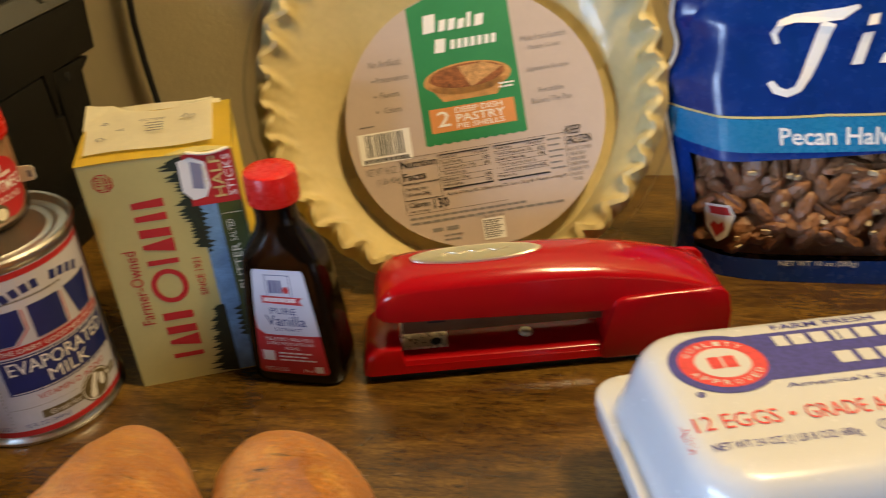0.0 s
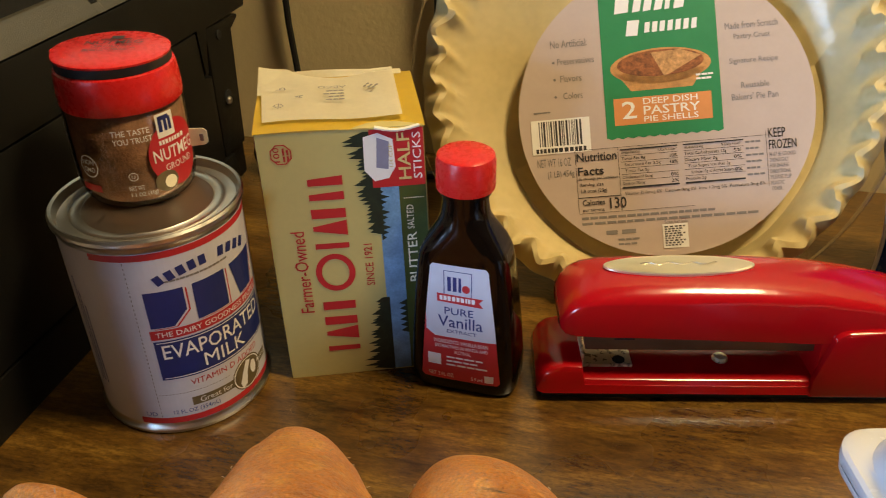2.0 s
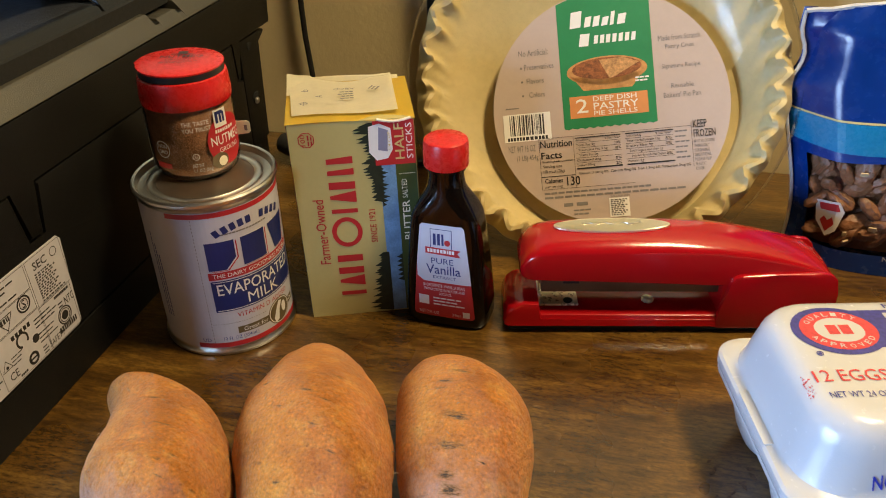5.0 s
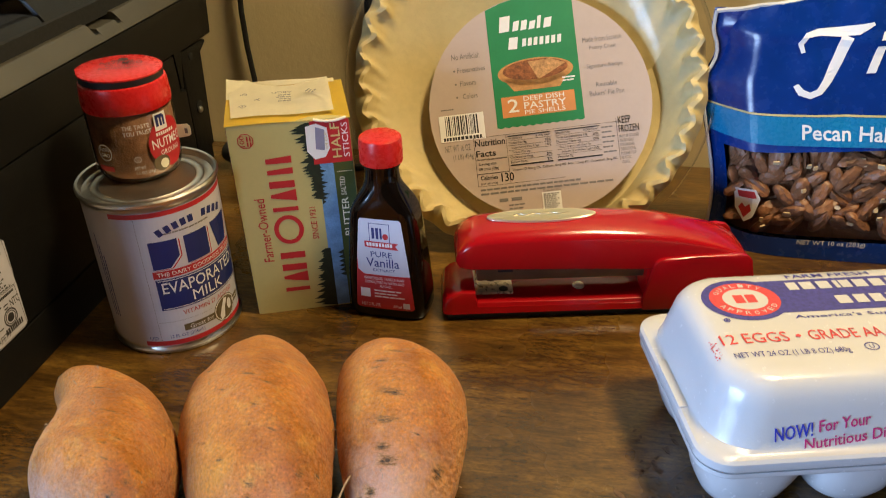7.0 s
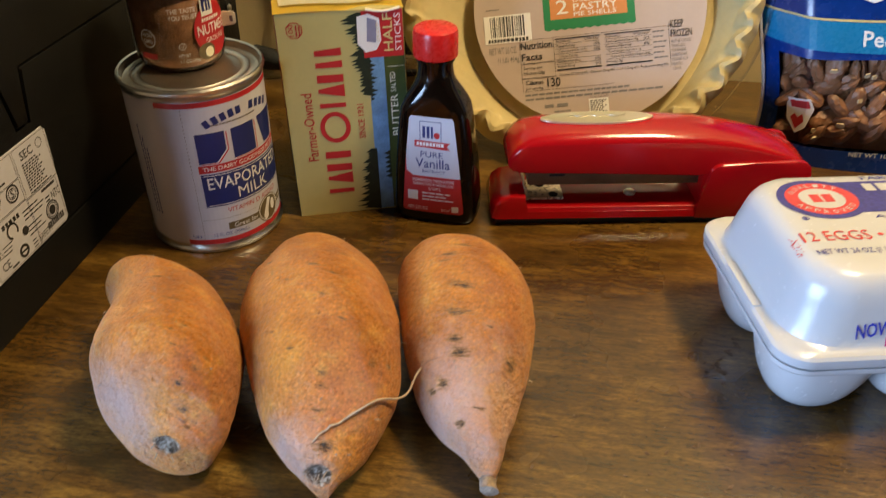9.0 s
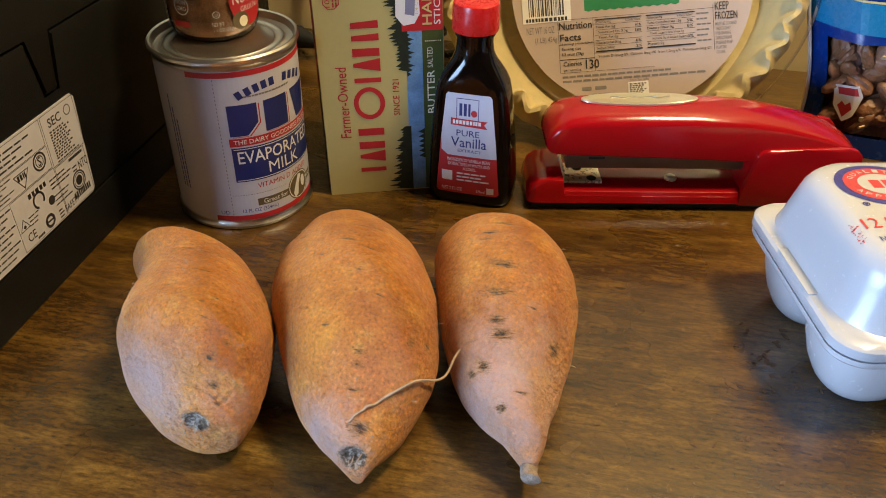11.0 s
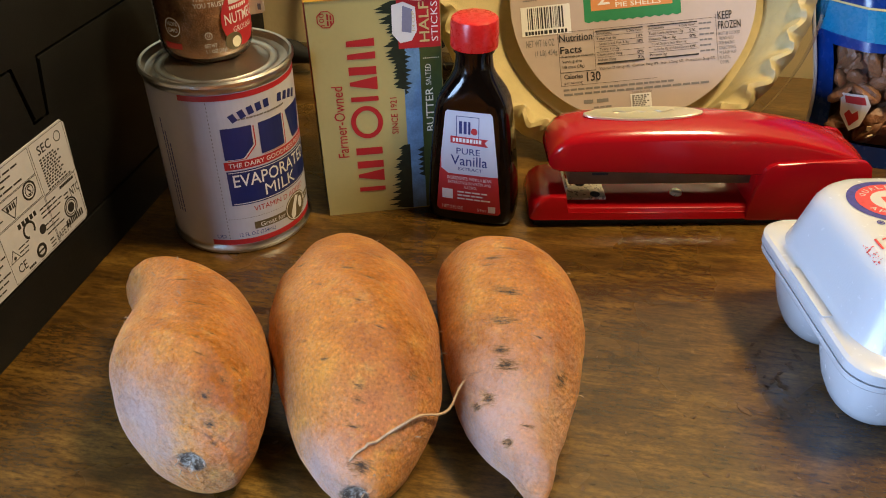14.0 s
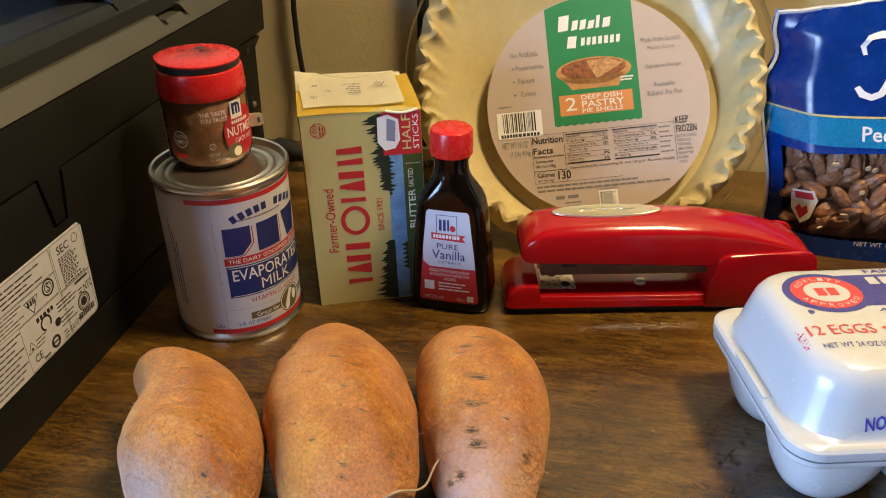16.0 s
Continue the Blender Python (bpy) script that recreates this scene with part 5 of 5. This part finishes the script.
    ink("pink_slogan", spun(words("For Your", 48.5, 1.6, 70.0, 7.6, 0.04), 7, 36, 3) + spun(words("Nutritious Diet", 42.5, -6.2, 82.0, -0.6, 0.035), 7, 36, 3), mat("magenta_ink", (0.55, 0.03, 0.20), 0.45), lid, front, 0.1, C)
    return e


build_eggs()


# ---- pecan pouch ----
def build_pouch():
    b = thing("pecan_pouch", pose(0.208, 0.503, 0, 0, 0, 0), "blue stand-up pouch of pecan halves with clear window", "pouch")
    W = 0.180

    def surf(s, t, side=-1, h=0.0):
        """s: 0 to 1 across, t: 0 to 1 up; side -1 front, 1 back."""
        z = t * (0.151 + 0.038 * s)
        x = W * s - 0.010 * t * (1 - s) * 1.5 + 0.004 * math.sin(7 * t) * (1 - s) ** 3 - 0.006 * (1 - s) ** 8 * math.sin(math.pi * min(1, max(0, (t - 0.72) / 0.2)))* -1
        d = 0.027 * (max(0.0, 1 - t ** 1.6)) * (max(0.0, 1 - (2 * s - 1) ** 4) ** 0.7) + 0.0012
        cr = 0.0010 * math.sin(34 * s + 9 * t) * t ** 3 + 0.0007 * math.sin(21 * s - 14 * t + 1) * t
        cr += 0.0011 * t ** 5 * math.sin(46 * s + 3 * math.sin(5 * s)) + 0.0016 * math.exp(-((s + 0.35 * t - 0.62) / 0.022) ** 2) * t ** 2 - 0.0014 * math.exp(-((t + 0.22 * s - 0.93) / 0.02) ** 2)
        y = 0.020 + side * d + cr + 0.016 * t
        # the side strip folds back along a crease
        y += 0.017 * max(0.0, 1 - s / 0.135) * min(1.0, 0.25 + 1.2 * t) * (1 if side < 0 else 0.4)
        return (x, y - h * 0.001, max(z, 0.0004 + 0.004 * (1 - abs(side)) ))
    NX, NZ = 60, 48

    def inside(s, t):
        x, z = s, t
        return 0.055 < s < 0.94 and 0.085 < t < (0.435 - 0.01 * s)
    for side, name in ((-1, "front_panel"), (1, "back_panel")):
        bm = bmesh.new()
        g = [[bm.verts.new(surf(i / NX, j / NZ, side)) for j in range(NZ + 1)] for i in range(NX + 1)]
        for i in range(NX):
            for j in range(NZ):
                if side < 0 and inside((i + 0.5) / NX, (j + 0.5) / NZ):
                    continue
                bm.faces.new((g[i][j], g[i + 1][j], g[i + 1][j + 1], g[i][j + 1]))
        part(name, bm, FOIL_BLUE, b, "glossy creased blue film")
    bm = bmesh.new()
    g = [[bm.verts.new(surf(0.035 + 0.925 * i / 40, 0.07 + 0.38 * j / 20, -1, -0.35)) for j in range(21)] for i in range(41)]
    for i in range(40):
        for j in range(20):
            bm.faces.new((g[i][j], g[i + 1][j], g[i + 1][j + 1], g[i][j + 1]))
    win = part("window", bm, FILM, b, "clear film window")
    win.visible_shadow = False
    bm = loft([[surf(i / NX, 0, -1) for i in range(NX + 1)] + [surf(i / NX, 0, 1) for i in range(NX, -1, -1)],
               [(x, y, 0.0001) for x, y, _ in [surf(i / NX, 0, -1) for i in range(NX + 1)] + [surf(i / NX, 0, 1) for i in range(NX, -1, -1)]]], True, True)
    part("gusset", bm, FOIL_BLUE, b)

    def on(u, v, h):
        s = u / 180.0
        t = v * 0.001 / (0.151 + 0.038 * s)
        x, y, z = surf(s, t, -1)
        return (x, y - 0.0005 - h * 0.001, z)
    C = (4.0, 4.0)
    ink("teal_band", [[(0.6, 73.5), (40, 74.5), (179, 80.5), (179, 100), (40, 92.4), (0.6, 91.0)]], TEAL, b, on, 0.0, C)
    ink("gold_line", [[(0.6, 91.2), (40, 92.6), (179, 100.2), (179, 101.6), (40, 93.9), (0.6, 92.4)]], GOLD_I, b, on, 0.12, C)
    wt = spun(words("Pecan Halves", 53, 79, 117, 88.5, 0.045), 2.0, 52, 80) + spun(words("NET WT 10 oz (283g)", 55, 9.6, 98, 13.6, 0.01), 1.5, 55, 9.6)
    # brand name as plain ribbons: a long swash with a hook, a crossing wave, and slanted strokes
    def ribbon(pts, w):
        rows = []
        for i, (x, y) in enumerate(pts):
            (xa, ya), (xb, yb) = pts[max(0, i - 1)], pts[min(len(pts) - 1, i + 1)]
            ln = math.hypot(xb - xa, yb - ya)
            nx, ny = (ya - yb) / ln * w[i], (xb - xa) / ln * w[i]
            rows.append(((x - nx, y - ny), (x + nx, y + ny)))
        return [[a[0], b[0], b[1], a[1]] for a, b in zip(rows, rows[1:])]
    wt += ribbon([(48, 112), (51, 108), (56, 106.5), (61, 109), (65, 116), (69, 128), (73, 142)], (1.6, 2.2, 2.0, 2.0, 2.6, 3.0, 3.2))
    wt += ribbon([(50, 131), (48, 136), (51, 141.5), (58, 143.5), (68, 144), (78, 146), (86, 150)], (1.2, 1.6, 1.6, 2.0, 2.6, 2.8, 1.0))
    wt += [[(x, y0), (x + w, y0 + 0.6), (x + w + k, y0 + hh + 0.6), (x + k, y0 + hh)] for x, y0, w, hh, k in ((85, 121, 5.2, 16, 4), (90.5, 140.5, 5, 5, 1.4), (98, 122, 10, 5, 2), (101, 130, 10, 5.5, 2), (114, 122, 5.4, 27, 7), (124, 123, 5.2, 14, 3.6), (136, 124, 9, 16, 4), (152, 125, 5.4, 17, 4))]
    wt += [[(13, 41), (26, 44), (29, 38), (25, 25), (20, 20), (14, 28)]]
    ink("white_print", wt, WHITE_I, b, on, 0.25, C)
    ink("red_print", [[(15, 40), (25, 42.4), (26.6, 38), (16, 36)], [(16, 29), (18, 32.5), (20, 30.5), (22.4, 33.4), (23.6, 29), (19.6, 22.8)]], RED, b, on, 0.42, C)
    # sealed pale edges
    part("side_seal", tube([surf(0, t / 30, 0) for t in range(31)], 0.0012, 6), EDGE_P, b, "pale heat-sealed edge")
    part("side_seal", tube([surf(1, t / 30, 0) for t in range(31)], 0.0012, 6), EDGE_P, b)
    part("top_seal", tube([surf(t / 30, 1, 0) for t in range(31)], 0.0016, 6), EDGE_P, b)
    # kernels
    rnd = random.Random(11)
    rings = []
    for k in range(15):
        t = k / 14
        r = max(0.04, 1 - abs(2 * t - 1) ** 3.2) ** 0.5
        row = []
        for i in range(20):
            a = 2 * math.pi * i / 20
            y, z = 0.0094 * r * math.cos(a), 0.0074 * r * math.sin(a)
            f = 1 + 0.10 * math.cos(3 * a) + 0.09 * math.sin(7 * a + 2 * math.sin(9 * t)) * r + 0.03 * math.sin(t * 27 + 3 * a) + 0.07 * noise.noise(Vector((3 * math.cos(a), 3 * math.sin(a), 9 * t)))
            if z > 0:
                z *= 1 - 0.55 * math.exp(-(y / 0.0022) ** 2)
            row.append(((t - 0.5) * 0.030, y * f, z * f))
        rings.append(row)
    bm = loft(rings)
    first = part("pecan", bm, PECAN, b)
    k = 0
    for lay in range(2):
        for j in range(5):
            for i in range(12):
                s, t = 0.095 + 0.073 * i + 0.03 * (j % 2) + 0.02 * lay, 0.135 + 0.060 * j + 0.012 * lay
                if s > 0.92:
                    continue
                ob = first if k == 0 else new("pecan", first.data)
                ob.parent = b
                x, y, z = surf(s, t, -1)
                sc = 0.50 + 0.24 * rnd.random()
                ob.matrix_basis = pose(x + 0.004 * rnd.uniform(-1, 1), y + 0.0070 + 0.0075 * lay + 0.002 * rnd.random(), z + 0.003 * rnd.uniform(-1, 1), rnd.uniform(0, 360), rnd.choice((-1, 1)) * rnd.uniform(5, 85), rnd.uniform(-30, 30)) @ Matrix.Diagonal((sc * 1.08, sc, sc * 0.9, 1))
                k += 1
    chip = loft([[(0.0022 * math.cos(a), 0.0016 * math.sin(a) + 0.0004 * math.sin(3 * a), z) for a in [2 * math.pi * q / 7 for q in range(7)]] for z in (0, 0.001)])
    fc = part("pecan_chip", chip, PECAN_IN, b, "pale broken kernel chip")
    for q in range(26):
        ob = fc if q == 0 else new("pecan_chip", fc.data)
        ob.parent = b
        s, t = rnd.uniform(0.12, 0.9), rnd.uniform(0.11, 0.40)
        x, y, z = surf(s, t, -1)
        ob.matrix_basis = pose(x, y + 0.0022 + 0.002 * rnd.random(), z, 90 + rnd.uniform(-30, 30), 0, rnd.uniform(-40, 40)) @ Matrix.Diagonal((rnd.uniform(0.6, 1.6), rnd.uniform(0.6, 1.4), 1, 1))
    part("backing", loft([[(surf(s, t, -1)[0], surf(s, t, -1)[1] + 0.016, surf(s, t, -1)[2]) for s in [0.05 + 0.9 * i / 12 for i in range(13)]] for t in (0.05, 0.2, 0.35, 0.47)], False, False, False), PECAN, b)
    return b


build_pouch()


# ---- sweet potatoes ----
def build_potato(name, spine, label, seed, b_of, scabs):
    """spine: rows of y, x, half-width in millimetres, from the near tip to the far end; scabs: y, angle, half-width, half-length."""
    rnd = random.Random(seed)
    rows = np.array(spine, float) * 0.001
    ys = np.concatenate([rows[0, 0] + (rows[-1, 0] - rows[0, 0]) * (0.5 - 0.5 * np.cos(np.pi * np.arange(150) / 149))])
    sm = lambda c: np.interp(ys, rows[:, 0], rows[:, c])
    xs, hw = sm(1), sm(2)
    for _ in range(20):
        for arr in (xs, hw):
            arr[1:-1] = (arr[:-2] + 2 * arr[1:-1] + arr[2:]) / 4
    x0, y0 = float(xs.mean()), float(ys.mean())
    p = thing(name, pose(x0, y0, 0), label, "sweet potato", "three sweet potatoes")
    n = 150
    rings = []
    top = float(hw.max())
    for y, x, w in zip(ys, xs, hw):
        b = w * b_of
        cz = max(b + 0.0002, min(b_of * top * 0.62, b + 0.010))
        row = []
        for i in range(n):
            a = 2 * math.pi * i / n
            co = Vector((math.cos(a) * 0.9, y * 38, math.sin(a) * 0.9)) + Vector((seed * 3.1, 0, 0))
            f = 1 + 0.055 * noise.noise(co) + 0.014 * noise.noise(co * 4.3) + 0.012 * noise.noise(Vector((seed, y * 210, 0.4 * math.cos(a))))
            row.append((x - x0 + w * f * math.cos(a), y - y0, max(0.0002, cz + b * f * math.sin(a))))
        rings.append(row)
    grid = np.array(rings)

    def skin(y, a):
        return Vector(grid[int(np.argmin(np.abs(ys - y))), int(round(a / 360 * n)) % n])
    soil, scar = np.zeros(grid.shape[:2]), np.zeros(grid.shape[:2])
    dent = np.zeros(grid.shape[:2])
    for y, a, w, l in scabs:
        d = grid - np.array(skin(y * 0.001, a))
        g = np.exp(-(d[..., 0] ** 2 + d[..., 2] ** 2 * 0.4) / (w * 0.0013) ** 2 - (d[..., 1] ** 2 + d[..., 2] ** 2 * 0.6) / (l * 0.00135) ** 2)
        soil, dent = np.maximum(soil, 0.34 * g), np.maximum(dent, g)
    cen = grid.mean(axis=1, keepdims=True)
    grid += (cen - grid) * (dent * 0.022)[..., None]
    if seed < 3:
        q = skin(*((0.1841, 87) if seed == 1 else (0.1828, 92)))
        d = np.linalg.norm((grid - np.array(q)) * np.array((0.85, 1.0, 1.0)), axis=-1)
        scar = np.exp(-(d / 0.0056) ** 2)
        grid[..., 1] += 0.0022 * np.exp(-(d / 0.0028) ** 2) - 0.0008 * np.exp(-((d - 0.005) / 0.002) ** 2)
    body = part("flesh", loft(grid.tolist()), SKIN, p, "orange skin with soil in its creases")
    # the dusty, paler skin near the root end, with cool window light painted in
    by, ba, br = ((191, 140, 0.024), (187, 138, 0.017), (213, 122, 0.040))[seed - 1]
    d = np.linalg.norm(grid - np.array(skin(by * 0.001, ba)), axis=-1)
    lit_bloom = (0.50, 0.48, 0.46)[seed - 1] * np.exp(-(d / br) ** 2)
    for nm, arr in (("soil", soil), ("scar", scar), ("lit_bloom", lit_bloom)):
        at = body.data.attributes.new(nm, "FLOAT", "POINT")
        at.data.foreach_set("value", arr.reshape(-1).astype(np.float32))
    # root end
    if seed == 3:
        tip = Vector((xs[0] - x0, ys[0] - y0, float(grid[1, :, 2].mean())))
        sr = [[(tip.x + off + r * math.cos(2 * math.pi * i / 14) * (1 + 0.3 * rnd.random()), tip.y + dy, tip.z - 0.001 + r * math.sin(2 * math.pi * i / 14)) for i in range(14)] for r, dy, off in ((0.0040, 0.006, -0.001), (0.0031, 0.002, 0), (0.0026, -0.0015, 0.0004), (0.0028, -0.0035, 0.001), (0.0031, -0.005, 0.0013), (0.0012, -0.0058, 0.0013))]
        part("root_end", loft(sr), TIPM, p, "dry pointed stem end")
    else:
        for _ in range(4):
            e0 = q + Vector((rnd.uniform(-0.006, 0.004), 0.001, rnd.uniform(-0.005, 0.002)))
            part("root_hair", tube([e0, e0 + Vector((rnd.uniform(-0.001, 0.001), -0.003, 0)), e0 + Vector((rnd.uniform(-0.002, 0.002), -0.0035, -0.0018))], 0.00018, 5), ROOT, p)
    # short dry hairs standing off the skin
    for k in range(16):
        y, a = rnd.uniform(ys[20], ys[-20]), rnd.choice((rnd.uniform(0, 40), rnd.uniform(140, 180), rnd.uniform(40, 140)))
        q2 = skin(y, a)
        nn = Vector((math.cos(radians(a)), 0, math.sin(radians(a))))
        u = Vector((rnd.uniform(-1, 1), rnd.uniform(-1, 1), rnd.uniform(-0.4, 0.4))) * 0.0016
        part("root_hair", tube([q2 - nn * 0.0006, q2 + nn * 0.0009 + u * 0.4, q2 + nn * 0.0007 + u], 0.00016, 4), ROOT, p)
    return p, skin, (x0, y0)


P1 = [(183, -62, 2), (186, -65, 15.5), (195, -70.5, 26.4), (209, -75.0, 31.4), (225, -79, 31.4), (239, -83, 30.2), (250, -89, 29), (260, -98.5, 29), (265.5, -106, 25.5), (269, -109, 18), (270.5, -110, 6)]
P2 = [(180, -1, 2), (187, -5, 12.5), (201, -8.5, 23), (217, -11, 30.5), (240, -18, 35.5), (263, -24.5, 35.5), (288, -31, 30.5), (311, -39, 22.5), (324, -44, 13.5), (330, -46, 4)]
P3 = [(198, 59.5, 3), (204, 57, 8), (214, 51.0, 14.5), (229, 46.5, 21.5), (248, 44.5, 27.5), (270, 41, 31.5), (290, 36.5, 31.5), (309, 30, 24.5), (321, 26, 14.5), (327, 24.5, 4)]
S1 = [(219, 104, 1.6, 0.8), (216, 64, 5, 0.8), (211.5, 75, 2.0, 0.8), (208, 42, 8, 1.0), (202, 51, 2.2, 1.5), (195.5, 63, 2.4, 1.8), (190.7, 57, 2.4, 2.2), (206, 69, 6, 0.7), (238, 8, 2, 4), (230, 80, 7, 0.6), (245, 95, 6, 0.6), (188, 50, 3, 1)]
build_potato("sweet_potato", P1, "plump orange sweet potato with a bent neck on the table", 1, 0.96, S1)
S2 = [(266, 129, 5, 1.2), (257, 90, 6, 0.8), (255, 76, 6, 0.8), (240, 84, 2.6, 1.4), (220, 42, 1.8, 2.4), (223, 27, 2, 2), (210, 84, 2.8, 1.6), (206.7, 81, 3.2, 1.2), (216.4, 111, 2.2, 1.0), (199, 86, 4, 1.0), (188.3, 72, 5, 2.8), (272, 70, 4, 0.7), (231, 70, 5, 0.6), (248, 110, 4, 0.6)]
_, skin2, at2 = build_potato("sweet_potato", P2, "large orange sweet potato between two others on the table", 2, 0.88, S2)
S3 = [(276, 106, 7, 1.4), (272.6, 111, 6, 1.0), (260, 96, 7, 2.0), (249, 101, 7.5, 2.0), (238, 104, 4, 2.2), (233, 99, 5, 3.0), (223.6, 123, 4, 2.6), (223, 142, 4, 1.6), (210, 124, 2.4, 2.2), (235, 39, 3, 4), (283, 90, 5, 1.0), (215, 80, 3, 1), (244, 70, 6, 0.7)]
_, skin3, at3 = build_potato("sweet_potato", P3, "orange sweet potato tapering to a thin pointed tip", 3, 0.98, S3)
root = thing("loose_rootlet", pose(0, 0, 0), "thin curly dry rootlet lying across two sweet potatoes", "rootlet")
lift2, lift3 = Vector((*at2, 0.0012)), Vector((*at3, 0.0010))
way = [skin2(0.1885, 92) + lift2, skin2(0.1935, 72) + lift2, skin2(0.1975, 58) + lift2, skin2(0.2085, 28) + lift2 + Vector((0.001, 0, 0.001)), Vector((0.0225, 0.2180, 0.0305)), skin3(0.2305, 146) + lift3 + Vector((-0.0005, 0, 0))]
pts = []
for i in range(31):
    t = i / 30 * (len(way) - 1)
    k = min(int(t), len(way) - 2)
    q0, q1, q2, q3 = (way[max(0, min(len(way) - 1, k + o))] for o in (-1, 0, 1, 2))
    f = t - k
    q = 0.5 * (2 * q1 + (q2 - q0) * f + (2 * q0 - 5 * q1 + 4 * q2 - q3) * f ** 2 + (3 * q1 - q0 - 3 * q2 + q3) * f ** 3)
    pts.append(q + Vector((0.0003 * math.sin(i * 1.3), 0, 0.0003 * math.sin(i * 0.9))))
part("root_hair", tube(pts, lambda t: 0.00042 + 0.00012 * math.sin(3 * t), 6), ROOT, root)
chip = thing("potato_chip", pose(0.037, 0.333, 0), "small curled pink flake of potato skin", "skin flake")
part("flake", loft([[(0.0045 * math.cos(a) * k, 0.0022 * math.sin(a), 0.0010 + 0.010 * k * 0.4 + 0.0012 * math.cos(2 * a)) for a in [2 * math.pi * i / 14 for i in range(14)]] for k in (1.0, 0.96)]), ROOT, chip)

# ---- crumbs and scuffs on the table ----
rnd = random.Random(21)
bm = bmesh.new()
spots = [(0.142, 0.270, 0.0030), (0.121, 0.262, 0.0012), (0.117, 0.262, 0.0009), (0.085, 0.235, 0.0012), (-0.047, 0.217, 0.0012)]
spots += [(0.148 + 0.022 * rnd.random(), 0.285 + 0.030 * rnd.random(), 0.0009 + 0.0014 * rnd.random()) for _ in range(16)]
spots += [(0.155 + 0.025 * rnd.random(), 0.268 + 0.012 * rnd.random(), 0.0008 + 0.0012 * rnd.random()) for _ in range(9)]
spots += [(rnd.uniform(0.07, 0.16), rnd.uniform(0.20, 0.25), 0.0004 + 0.0011 * rnd.random()) for _ in range(22)]
spots += [(rnd.uniform(-0.2, 0.2), rnd.uniform(0.17, 0.40), 0.0003 + 0.0004 * rnd.random()) for _ in range(30)]
for x, y, r in spots:
    a0 = rnd.uniform(0, math.pi)
    pts = []
    for i in range(9):
        a = 2 * math.pi * i / 9
        u, v = r * (0.6 + 0.8 * rnd.random()) * math.cos(a), r * 0.45 * (0.5 + rnd.random()) * math.sin(a)
        pts.append((x + u * math.cos(a0) - v * math.sin(a0), y + u * math.sin(a0) + v * math.cos(a0)))
    loft([[(px, py, 0.00005) for px, py in pts], [(px, py, 0.0003) for px, py in pts]], bm=bm)
tagged(part("table_scuffs", bm, SOIL, None, smooth=False), "dark specks and scuff marks on the wooden tabletop", "specks", kind="stuff")
